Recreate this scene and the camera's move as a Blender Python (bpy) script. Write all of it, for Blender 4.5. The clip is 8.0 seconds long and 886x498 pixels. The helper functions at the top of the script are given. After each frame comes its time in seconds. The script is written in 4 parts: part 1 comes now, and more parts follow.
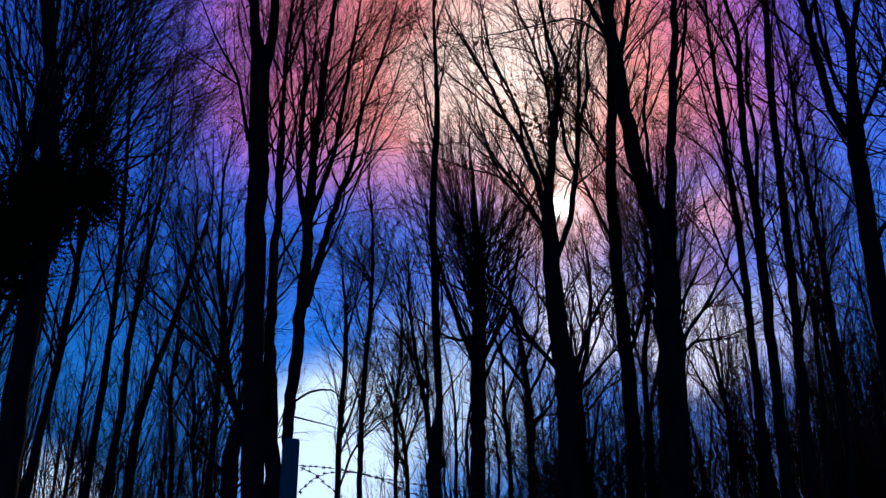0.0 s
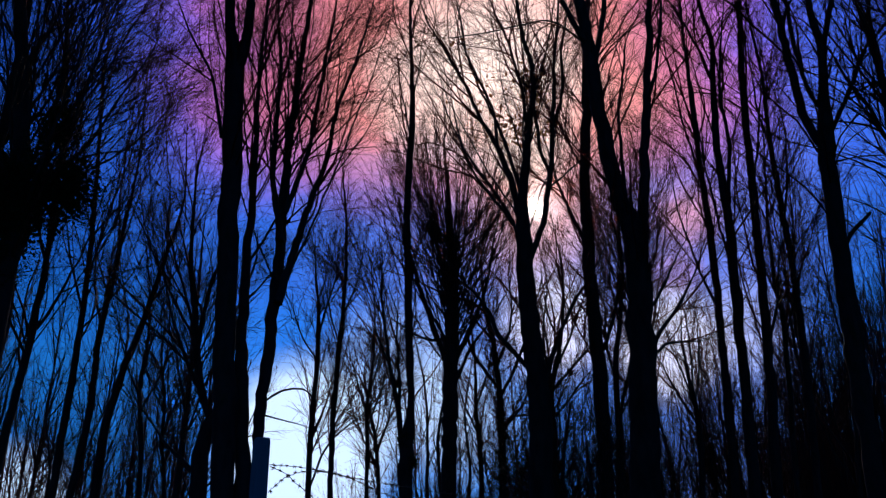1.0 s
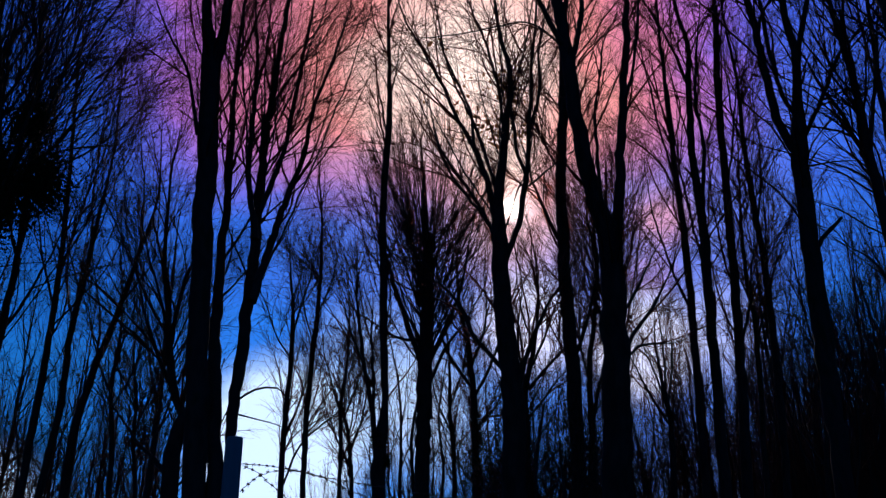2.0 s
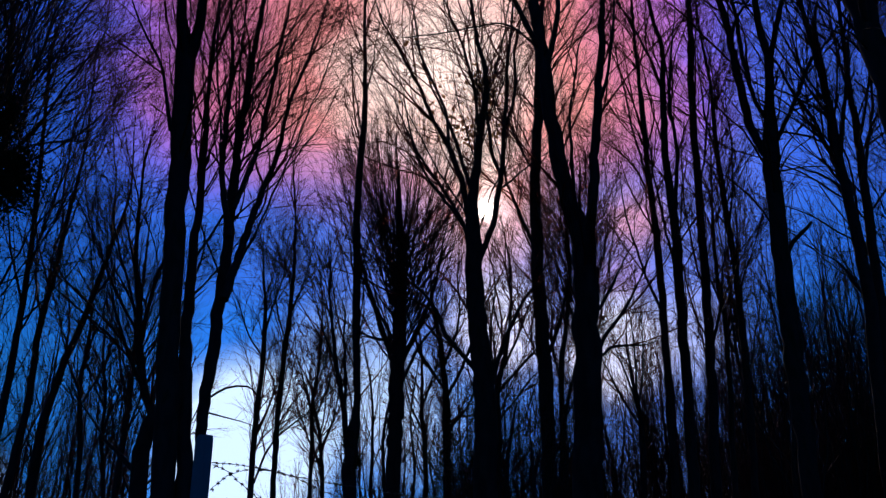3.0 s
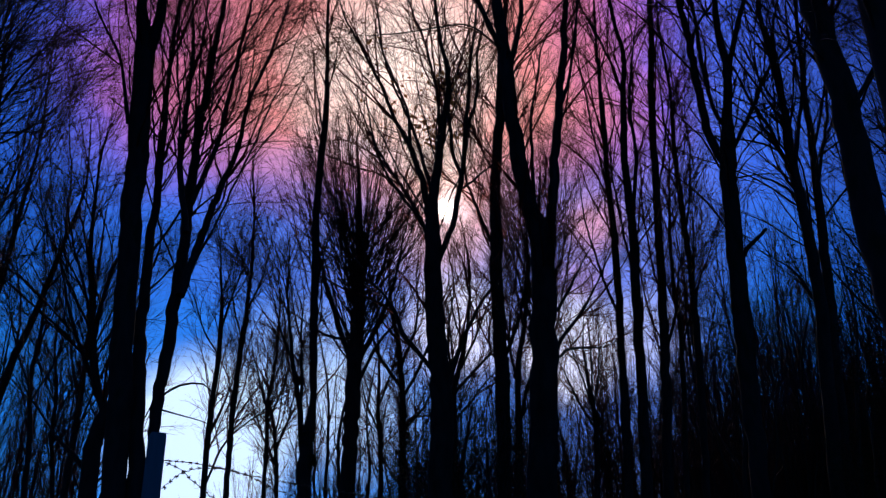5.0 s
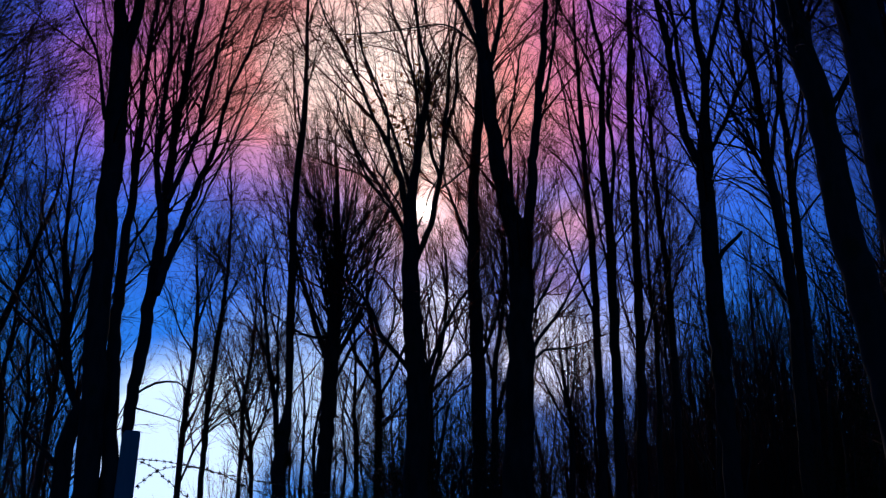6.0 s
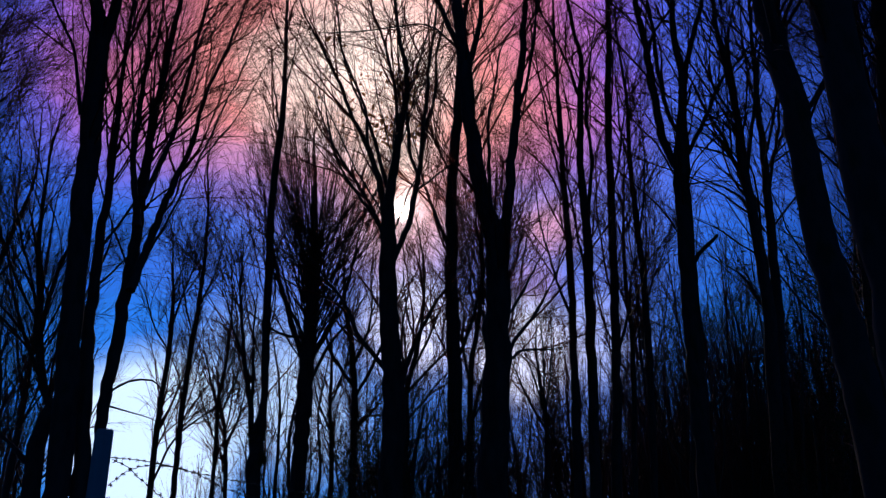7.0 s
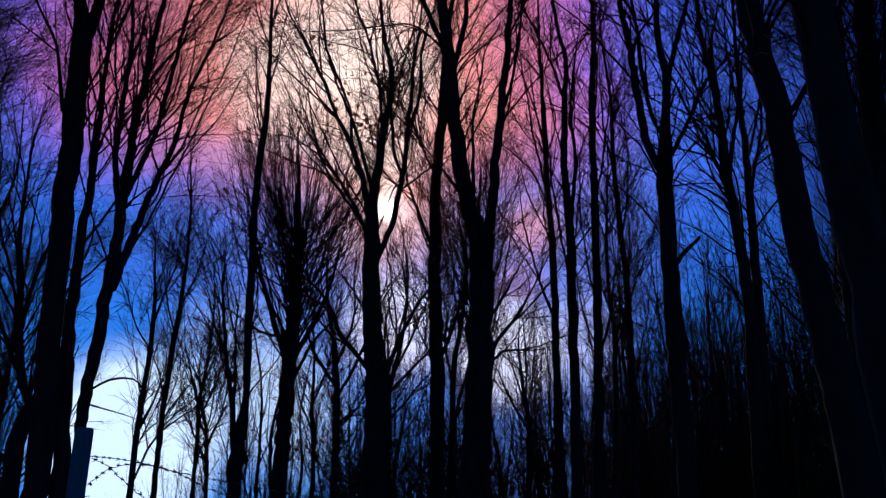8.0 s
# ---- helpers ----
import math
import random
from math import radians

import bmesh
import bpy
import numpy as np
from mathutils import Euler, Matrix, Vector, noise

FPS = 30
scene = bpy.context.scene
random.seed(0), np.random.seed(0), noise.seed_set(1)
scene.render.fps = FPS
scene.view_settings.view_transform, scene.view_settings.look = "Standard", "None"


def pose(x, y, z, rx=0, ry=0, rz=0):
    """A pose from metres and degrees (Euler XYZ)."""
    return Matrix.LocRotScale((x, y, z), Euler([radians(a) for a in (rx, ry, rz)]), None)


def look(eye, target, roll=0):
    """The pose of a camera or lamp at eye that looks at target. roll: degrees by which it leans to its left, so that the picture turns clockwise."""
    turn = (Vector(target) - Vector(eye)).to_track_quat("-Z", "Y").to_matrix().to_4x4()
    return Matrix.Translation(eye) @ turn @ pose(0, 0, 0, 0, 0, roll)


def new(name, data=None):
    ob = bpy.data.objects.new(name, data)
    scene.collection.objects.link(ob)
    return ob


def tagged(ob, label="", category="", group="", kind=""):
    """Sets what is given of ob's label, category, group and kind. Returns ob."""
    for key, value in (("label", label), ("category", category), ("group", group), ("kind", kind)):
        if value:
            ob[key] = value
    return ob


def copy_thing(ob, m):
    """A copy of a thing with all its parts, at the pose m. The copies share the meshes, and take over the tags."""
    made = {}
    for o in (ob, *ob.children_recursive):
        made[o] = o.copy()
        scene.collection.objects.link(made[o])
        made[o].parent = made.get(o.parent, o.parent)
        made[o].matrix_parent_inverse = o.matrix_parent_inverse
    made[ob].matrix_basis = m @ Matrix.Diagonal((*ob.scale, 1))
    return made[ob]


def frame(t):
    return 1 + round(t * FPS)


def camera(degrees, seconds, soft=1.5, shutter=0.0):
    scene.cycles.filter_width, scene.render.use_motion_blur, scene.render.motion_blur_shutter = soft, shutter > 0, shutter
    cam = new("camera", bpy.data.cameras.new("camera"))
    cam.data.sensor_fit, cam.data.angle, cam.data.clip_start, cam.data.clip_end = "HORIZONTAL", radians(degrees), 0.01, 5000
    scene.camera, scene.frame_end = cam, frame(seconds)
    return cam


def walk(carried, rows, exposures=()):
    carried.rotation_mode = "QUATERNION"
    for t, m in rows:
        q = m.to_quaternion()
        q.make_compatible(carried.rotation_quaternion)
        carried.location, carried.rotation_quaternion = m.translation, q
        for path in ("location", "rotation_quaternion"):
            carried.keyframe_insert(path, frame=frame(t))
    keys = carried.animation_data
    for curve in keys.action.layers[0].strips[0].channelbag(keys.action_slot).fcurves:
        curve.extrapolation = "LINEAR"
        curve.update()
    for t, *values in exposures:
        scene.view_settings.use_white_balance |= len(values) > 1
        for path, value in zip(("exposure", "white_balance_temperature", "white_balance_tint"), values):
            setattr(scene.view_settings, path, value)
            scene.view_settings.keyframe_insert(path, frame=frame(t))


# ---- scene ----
EYE = (0.0, 0.0, 1.45)
cam = camera(49.49, 8.0, soft=1.35)
HEADING = [(0.0, -6.381), (0.5, -5.536), (1.0, -4.679), (1.5, -3.911), (3.0, -1.403), (3.5, -0.635), (4.0, 0.0),
           (4.5, 0.594), (6.0, 2.672), (6.5, 3.449), (7.0, 4.129), (7.5, 4.622), (8.0, 5.196)]
walk(cam, [(t, pose(*EYE, 113.116, 0, -h)) for t, h in HEADING], [(0.0, 0.0), (8.0, 0.0)])

# ---- sky and sun ----
SUN = Vector((0.0222, 0.9026, 0.4300)).normalized()
GLOW = Vector((-0.010, 0.832, 0.552)).normalized()


def lin(r, g, b):
    """Linear colour from 0 to 255 display values."""
    return tuple(((c / 255 + 0.055) / 1.055) ** 2.4 if c > 10 else c / 255 / 12.92 for c in (r, g, b)) + (1.0,)


world = bpy.data.worlds.new("dusk_sky")
scene.world = world
world.use_nodes = True
wn, wl = world.node_tree.nodes, world.node_tree.links
wn.clear()


def wnode(kind, **inputs):
    n = wn.new(kind)
    for k, v in inputs.items():
        n.inputs[k].default_value = v
    return n


def wmath(op, a, b=None, c=None):
    n = wn.new("ShaderNodeMath")
    n.operation = op
    for i, v in enumerate((a, b, c)):
        if v is None:
            continue
        if isinstance(v, (int, float)):
            n.inputs[i].default_value = v
        else:
            wl.new(v, n.inputs[i])
    return n.outputs[0]


def wramp(value, stops, mode="EASE"):
    n = wn.new("ShaderNodeValToRGB")
    n.color_ramp.interpolation = mode
    e = n.color_ramp.elements
    while len(e) < len(stops):
        e.new(0.5)
    for el, (p, col) in zip(e, stops):
        el.position, el.color = p, col
    wl.new(value, n.inputs[0])
    return n.outputs[0]


def wmix(kind, fac, a, b):
    n = wn.new("ShaderNodeMix")
    n.data_type, n.blend_type, n.clamp_result = "RGBA", kind, False
    for i, v in ((0, fac), (6, a), (7, b)):
        if isinstance(v, (int, float, tuple)):
            n.inputs[i].default_value = v
        else:
            wl.new(v, n.inputs[i])
    return n.outputs[2]


way = wn.new("ShaderNodeTexCoord").outputs["Generated"]


def angle_from(v):
    """Degrees between the sky's direction and v, over 60."""
    n = wn.new("ShaderNodeVectorMath")
    n.operation = "DOT_PRODUCT"
    wl.new(way, n.inputs[0])
    n.inputs[1].default_value = Vector(v).normalized()
    return wmath("DIVIDE", wmath("ARCCOSINE", wmath("MINIMUM", n.outputs["Value"], 0.999999)), radians(60))


def lobe(v, inner, outer):
    """1 near the direction v, falling to 0 between two angles in degrees."""
    n = wn.new("ShaderNodeMapRange")
    n.interpolation_type = "SMOOTHSTEP"
    wl.new(angle_from(v), n.inputs[0])
    for i, x in ((1, inner / 60), (2, outer / 60), (3, 1.0), (4, 0.0)):
        n.inputs[i].default_value = x
    return n.outputs[0]


sep = wn.new("ShaderNodeSeparateXYZ")
wl.new(way, sep.inputs[0])
height = sep.outputs["Z"]
# thin cloud: stretched noise that ruffles every gradient
stretch = wn.new("ShaderNodeMapping")
stretch.inputs["Scale"].default_value = (3.0, 3.0, 9.0)
wl.new(way, stretch.inputs[0])
puff = wnode("ShaderNodeTexNoise", Scale=2.2, Detail=6.0, Roughness=0.6)
wl.new(stretch.outputs[0], puff.inputs[0])
cloud = puff.outputs[0]
shift = wmath("MULTIPLY", wmath("SUBTRACT", cloud, 0.5), 0.10)
streak = wnode("ShaderNodeTexNoise", Scale=9.0, Detail=5.0, Roughness=0.65, Distortion=0.4)
wl.new(stretch.outputs[0], streak.inputs[0])
wisps = wmath("MULTIPLY_ADD", streak.outputs[0], 1.5, wmath("MULTIPLY_ADD", cloud, 1.7, -0.36))

blue = wramp(wmath("ADD", height, wmath("MULTIPLY", shift, 0.5)), [
    (0.00, lin(50, 110, 190)), (0.14, lin(44, 140, 246)), (0.25, lin(38, 132, 242)), (0.31, lin(34, 122, 238)),
    (0.37, lin(42, 110, 230)), (0.45, lin(60, 108, 236)), (0.60, lin(76, 106, 242)), (0.80, lin(30, 44, 130)), (1.0, lin(18, 28, 84))])


def step(value, low, high):
    n = wn.new("ShaderNodeMapRange")
    n.interpolation_type = "SMOOTHSTEP"
    wl.new(value, n.inputs[0])
    n.inputs[1].default_value, n.inputs[2].default_value = low, high
    return n.outputs[0]


# towards the east the lower sky is paler and more lilac
lilac = wmath("MULTIPLY", wmath("SUBTRACT", step(sep.outputs["X"], 0.0, 0.2), step(sep.outputs["X"], 0.22, 0.34)), wmath("SUBTRACT", 1.0, step(height, 0.46, 0.58)))
blue = wmix("MIX", wmath("MULTIPLY", lilac, 0.38), blue, lin(146, 148, 244))
halo = wmath("ADD", wmath("MULTIPLY_ADD", wmath("MINIMUM", sep.outputs["X"], 0.0), 0.18, angle_from(GLOW)), shift)
pink = wramp(halo, [
    (0.00, (1.30, 1.02, 0.93, 1)), (0.045, (1.24, 0.90, 0.82, 1)), (0.075, (1.20, 0.74, 0.68, 1)), (0.115, lin(252, 152, 152)),
    (0.178, lin(220, 122, 166)), (0.217, lin(192, 116, 212)), (0.25, lin(148, 108, 232)), (0.317, lin(74, 104, 240))])
pink_share = wmath("MULTIPLY", wramp(halo, [(0.0, (1, 1, 1, 1)), (0.23, (1, 1, 1, 1)), (0.32, (0, 0, 0, 1))]),
                   step(wmath("ADD", height, shift), 0.400, 0.505))
colour = wmix("MIX", pink_share, blue, pink)
colour = wmix("MIX", wmath("MULTIPLY", lobe(tuple(SUN), 1.5, 6.0), 0.7), colour, lin(240, 172, 166))
# pale cloud between the glow and the sun
colour = wmix("MIX", wmath("MULTIPLY", lobe(tuple(SUN * 0.6 + GLOW * 0.4), 0.8, 3.6), 0.8), colour, (1.16, 0.88, 0.80, 1))
# a rosy break in the cloud beside the sun
for v, inner, outer, share in (((0.173, 0.895, 0.412), 0.4, 2.8, 0.72), ((0.160, 0.915, 0.360), 0.4, 2.4, 0.30)):
    colour = wmix("MIX", wmath("MULTIPLY", lobe(v, inner, outer), wmath("MINIMUM", wmath("MULTIPLY", wisps, share), 1.0)), colour, lin(236, 164, 202))
# the upper sky dims to the sides
side = wmath("MULTIPLY", step(wmath("MULTIPLY_ADD", sep.outputs["X"], 0.34, angle_from(tuple(SUN))), 0.42, 0.66), step(height, 0.22, 0.48))
colour = wmix("MULTIPLY", side, colour, (.20, .21, .24, 1))
west = wmath("MULTIPLY", step(sep.outputs["X"], 0.35, 0.52), step(height, 0.14, 0.30))
colour = wmix("MULTIPLY", west, colour, (.28, .52, .66, 1))
east = step(wmath("MULTIPLY", sep.outputs["X"], -1.0), 0.27, 0.46)
colour = wmix("MULTIPLY", east, colour, (.28, .66, .66, 1))
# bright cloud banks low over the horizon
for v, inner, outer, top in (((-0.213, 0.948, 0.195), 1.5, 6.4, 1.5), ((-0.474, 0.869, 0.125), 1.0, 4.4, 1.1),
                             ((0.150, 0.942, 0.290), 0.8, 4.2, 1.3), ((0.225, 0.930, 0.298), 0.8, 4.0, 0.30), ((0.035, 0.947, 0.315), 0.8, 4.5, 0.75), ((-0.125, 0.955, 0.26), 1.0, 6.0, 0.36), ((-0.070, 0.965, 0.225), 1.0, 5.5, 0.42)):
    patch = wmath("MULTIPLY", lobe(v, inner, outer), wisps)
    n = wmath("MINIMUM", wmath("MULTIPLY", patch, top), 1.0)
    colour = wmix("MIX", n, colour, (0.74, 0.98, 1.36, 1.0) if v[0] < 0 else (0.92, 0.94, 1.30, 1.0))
# the sky behind is dark
dim = wramp(angle_from(tuple(SUN)), [(0.0, (1, 1, 1, 1)), (0.62, (1, 1, 1, 1)), (0.85, (.07, .21, .22, 1)), (1.0, (.032, .19, .19, 1))])
colour = wmix("MULTIPLY", 1.0, colour, dim)
# the veiled sun itself and its aureole
disc = wramp(angle_from(tuple(SUN)), [(0.0, (30, 27, 24, 1)), (0.006, (9, 8, 7, 1)), (0.0105, (1.4, 1.25, 1.1, 1)), (0.016, (.62, .56, .48, 1)),
                                      (0.032, (.30, .21, .16, 1)), (0.09, (.17, .12, .09, 1)), (0.16, (.06, .04, .035, 1)), (0.26, (0, 0, 0, 1))], "LINEAR")
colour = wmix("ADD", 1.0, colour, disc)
nishita = wn.new("ShaderNodeTexSky")
nishita.sky_type, nishita.sun_disc = "NISHITA", False
nishita.sun_elevation = math.asin(SUN.z)
nishita.sun_rotation = math.atan2(SUN.x, SUN.y)
air = wmix("MULTIPLY", 1.0, nishita.outputs[0], (.0008, .0012, .002, 1))
colour = wmix("ADD", 1.0, colour, air)
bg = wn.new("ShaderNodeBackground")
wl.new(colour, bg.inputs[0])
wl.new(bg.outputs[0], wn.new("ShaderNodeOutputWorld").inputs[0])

sun = new("sun", bpy.data.lights.new("sun", "SUN"))
sun.data.energy, sun.data.angle, sun.data.color = 0.35, radians(3.0), (1.0, 0.82, 0.70)
sun.matrix_world = look(SUN * 60, (0, 0, 0))


# ---- materials ----
def material(name, stops, scale=6.0, stretch_z=1.0, rough=0.85, bump=0.4, second=0.7, detail=6.0, thin=0.0, gloss=0.15, tint=(1, 1, 1), young=None):
    """A grained natural surface: a colour ramp over two noises, with relief. Metres. thin: the share of light that
    passes through;
    young: a tint over the sky behind, which puts the glare near the sun into bare twigs."""
    m = bpy.data.materials.new(name)
    m.use_nodes = True
    nt = m.node_tree
    n, l = nt.nodes, nt.links
    bsdf = n["Principled BSDF"]
    bsdf.inputs["Roughness"].default_value = rough
    bsdf.inputs["Specular IOR Level"].default_value = gloss
    bsdf.inputs["Specular Tint"].default_value = (*tint, 1)
    co, mp = n.new("ShaderNodeTexCoord"), n.new("ShaderNodeMapping")
    mp.inputs["Scale"].default_value = (1, 1, stretch_z)
    l.new(co.outputs["Object"], mp.inputs[0])
    fine, coarse = n.new("ShaderNodeTexNoise"), n.new("ShaderNodeTexNoise")
    fine.inputs["Scale"].default_value, fine.inputs["Detail"].default_value = scale, detail
    coarse.inputs["Scale"].default_value = scale * 0.12
    add = n.new("ShaderNodeMix")
    add.data_type = "FLOAT"
    add.inputs[0].default_value = second
    info = n.new("ShaderNodeObjectInfo")
    spread = n.new("ShaderNodeMath")
    spread.operation = "MULTIPLY_ADD"
    spread.inputs[1].default_value = 0.16
    l.new(info.outputs["Random"], spread.inputs[0])
    for t in (fine, coarse):
        l.new(mp.outputs[0], t.inputs[0])
    l.new(coarse.outputs[0], add.inputs[2])
    l.new(fine.outputs[0], add.inputs[3])
    l.new(add.outputs[0], spread.inputs[2])
    ramp = n.new("ShaderNodeValToRGB")
    e = ramp.color_ramp.elements
    while len(e) < len(stops):
        e.new(0.5)
    for el, (p, c) in zip(e, stops):
        el.position, el.color = p, (*c, 1)
    l.new(spread.outputs[0], ramp.inputs[0])
    l.new(ramp.outputs[0], bsdf.inputs["Base Color"])
    b = n.new("ShaderNodeBump")
    b.inputs["Strength"].default_value, b.inputs["Distance"].default_value = bump, 0.02
    l.new(fine.outputs[0], b.inputs["Height"])
    l.new(b.outputs[0], bsdf.inputs["Normal"])
    if thin:
        glow, mix = n.new("ShaderNodeBsdfRefraction" if young else "ShaderNodeBsdfTranslucent"), n.new("ShaderNodeMixShader")
        mix.inputs[0].default_value = thin
        if young:
            glow.inputs["Color"].default_value, glow.inputs["Roughness"].default_value, glow.inputs["IOR"].default_value = (*young, 1), 0.35, 1.03
        else:
            l.new(ramp.outputs[0], glow.inputs[0])
        l.new(bsdf.outputs[0], mix.inputs[1])
        l.new(glow.outputs[0], mix.inputs[2])
        l.new(mix.outputs[0], n["Material Output"].inputs[0])
    return m


BARK = material("bark", [(.30, (.030, .028, .026)), (.50, (.065, .060, .054)), (.62, (.085, .080, .072)), (.75, (.050, .062, .036))], 9, 0.35)
# opaque in life; the reddish see-through share paints sun glare onto the twigs
TWIG = material("twig_bark", [(.35, (.050, .026, .019)), (.65, (.095, .050, .036))], 14, 0.4, 0.60, 0.2, thin=0.32, gloss=0.2, tint=(1, .60, .50), young=(.28, .12, .095))
DRY_LEAF = material("dry_leaf", [(.35, (.36, .13, .045)), (.55, (.52, .21, .08)), (.70, (.62, .30, .12))], 30, 1, 0.7, 0.2, thin=0.8)
IVY = material("evergreen_leaf", [(.35, (.020, .035, .014)), (.55, (.040, .060, .022)), (.70, (.07, .08, .03))], 12, 1, 0.85, 0.2, gloss=0.05)
LITTER = material("leaf_litter", [(.30, (.016, .014, .012)), (.48, (.034, .028, .022)), (.60, (.055, .042, .030)), (.75, (.028, .034, .020))], 5, 1, 0.95, 0.9, 0.6)
POST = material("weathered_timber", [(.32, (.11, .25, .31)), (.50, (.17, .36, .43)), (.68, (.24, .45, .54))], 22, 0.08, 0.8, 0.5)
WIRE = material("rusty_wire", [(.4, (.10, .065, .045)), (.6, (.20, .15, .12))], 60, 1, 0.6, 0.2)


# ---- tools ----
def ground_at(x, y):
    return 0.12 * np.sin(0.21 * x + 0.5) + 0.10 * np.sin(0.17 * y + 1.0) - 0.13


def mesh_from(name, verts, quads, mat, smooth=True):
    me = bpy.data.meshes.new(name)
    verts, quads = np.asarray(verts, np.float32), np.asarray(quads, np.int32)
    k = quads.shape[1]
    me.vertices.add(len(verts))
    me.vertices.foreach_set("co", verts.ravel())
    me.loops.add(quads.size)
    me.loops.foreach_set("vertex_index", quads.ravel())
    me.polygons.add(len(quads))
    me.polygons.foreach_set("loop_start", np.arange(0, quads.size, k, dtype=np.int32))
    me.polygons.foreach_set("use_smooth", np.full(len(quads), smooth))
    me.update(calc_edges=True)
    me.materials.append(mat)
    return me


def tubes(P, R, sides, rng=None, rough=0.0):
    """Vertices and faces of N tapered tubes along the paths P (N, K, 3) with radii R (N, K)."""
    N, K, _ = P.shape
    T = np.gradient(P, axis=1)
    T /= np.linalg.norm(T, axis=2, keepdims=True) + 1e-9
    ref = np.where(np.abs(T[:, :1, 2:]) > 0.9, np.array([1.0, 0, 0]), np.array([0, 0, 1.0]))
    U = np.cross(np.broadcast_to(ref, T.shape), T)
    U /= np.linalg.norm(U, axis=2, keepdims=True) + 1e-9
    V = np.cross(T, U)
    a = np.linspace(0, 2 * np.pi, sides, endpoint=False)
    rad = np.broadcast_to(R[:, :, None], (N, K, sides)).copy()
    if rough:
        rad *= 1 + rough * rng.normal(size=(N, K, sides))
    verts = P[:, :, None] + rad[..., None] * (np.cos(a)[None, None, :, None] * U[:, :, None] + np.sin(a)[None, None, :, None] * V[:, :, None])
    idx = np.arange(N * K * sides).reshape(N, K, sides)
    nxt = np.roll(idx, -1, axis=2)
    quads = np.stack([idx[:, :-1], nxt[:, :-1], nxt[:, 1:], idx[:, 1:]], axis=-1).reshape(-1, 4)
    return verts.reshape(-1, 3), quads


def part(name, me, parent, label="", kind=""):
    ob = new(name, me)
    ob.parent = parent
    return tagged(ob, label=label, kind=kind)


def spline(points, step, rng, wiggle, wave=0.0):
    """A path through a few (x, y, z, r) rows, about one point every step metres, with a sinuous wave of some centimetres."""
    p = np.asarray(points, float)
    q = np.vstack([2 * p[0] - p[1], p, 2 * p[-1] - p[-2]])
    rows = []
    for i in range(len(p) - 1):
        n = max(2, int(np.linalg.norm(p[i + 1, :3] - p[i, :3]) / step))
        for u in np.arange(n) / n:
            a, b, c, d = q[i:i + 4]
            rows.append(0.5 * (2 * b + (c - a) * u + (2 * a - 5 * b + 4 * c - d) * u * u + (3 * b - a - 3 * c + d) * u ** 3))
    rows.append(p[-1])
    rows = np.array(rows)
    rows[:, 3] = np.maximum(rows[:, 3], 0.004)
    if wave:
        run = np.concatenate([[0], np.cumsum(np.linalg.norm(np.diff(rows[:, :3], axis=0), axis=1))])
        for c in range(3):
            for far, share in ((1.3, 1.0), (0.55, 0.6)):
                far *= 0.8 + 0.4 * rng.random()
                rows[:, c] += wave * share * np.minimum(run, 1.0) * np.sin(2 * np.pi * (run / far + rng.random()))
    rows[1:-1, :3] += rng.normal(size=(len(rows) - 2, 3)) * np.minimum(rows[1:-1, 3:4] * wiggle, 0.02)
    return rows


def sprout(rng, P, R, count, span, angle, length, lift, K, thin, bend=0.10, axis=None, arc=0.35):
    """Branches that leave the paths P (N, K0, 3): where along them, at what angle, how long, how much they turn up.
    axis: the trunk, from which they bend away; arc: how far each one sweeps to a side; bend: its small kinks."""
    N, K0, _ = P.shape
    size = np.linalg.norm(np.diff(P, axis=1), axis=2).sum(1)
    i = rng.choice(N, count, p=size / size.sum())
    u = (span[0] + (span[1] - span[0]) * rng.random(count)) * (K0 - 1)
    k = np.minimum(u.astype(int), K0 - 2)
    f = (u - k)[:, None]
    start = P[i, k] * (1 - f) + P[i, k + 1] * f
    tangent = P[i, k + 1] - P[i, k]
    tangent /= np.linalg.norm(tangent, axis=1, keepdims=True) + 1e-9
    side = rng.normal(size=(count, 3))
    if axis is not None:
        away = np.stack([start[:, c] - np.interp(start[:, 2], axis[:, 2], axis[:, c]) for c in (0, 1)], axis=1)
        far = np.linalg.norm(away, axis=1, keepdims=True)
        side[:, :2] += 1.5 * away / (far + 0.35)
    side -= (side * tangent).sum(1, keepdims=True) * tangent
    side /= np.linalg.norm(side, axis=1, keepdims=True) + 1e-9
    a = np.radians(angle[0] + (angle[1] - angle[0]) * rng.random(count))[:, None]
    d = tangent * np.cos(a) + side * np.sin(a)
    L = (length[0] + (length[1] - length[0]) * rng.random(count) ** 1.4)[:, None]
    L = L * (1.1 - 0.5 * (u / (K0 - 1))[:, None])
    sweep = (rng.normal(size=(count, 3)) * arc + np.array([0, 0, lift])) / (K - 1)
    Q = np.empty((count, K, 3))
    Q[:, 0] = start
    for j in range(1, K):
        d = d + sweep + rng.normal(size=(count, 3)) * bend
        d /= np.linalg.norm(d, axis=1, keepdims=True)
        Q[:, j] = Q[:, j - 1] + d * L / (K - 1)
    r0 = np.minimum(R[i, k] * 0.62, thin) * (0.5 + 0.5 * L[:, 0] / L.max())
    return Q, r0[:, None] * np.linspace(1, 0.42, K)[None, :]


def even(rows, K):
    """A path of (x, y, z, r) rows at K even steps."""
    t = np.linspace(0, len(rows) - 1, K)
    return np.stack([np.interp(t, np.arange(len(rows)), rows[:, c]) for c in range(4)], axis=1)


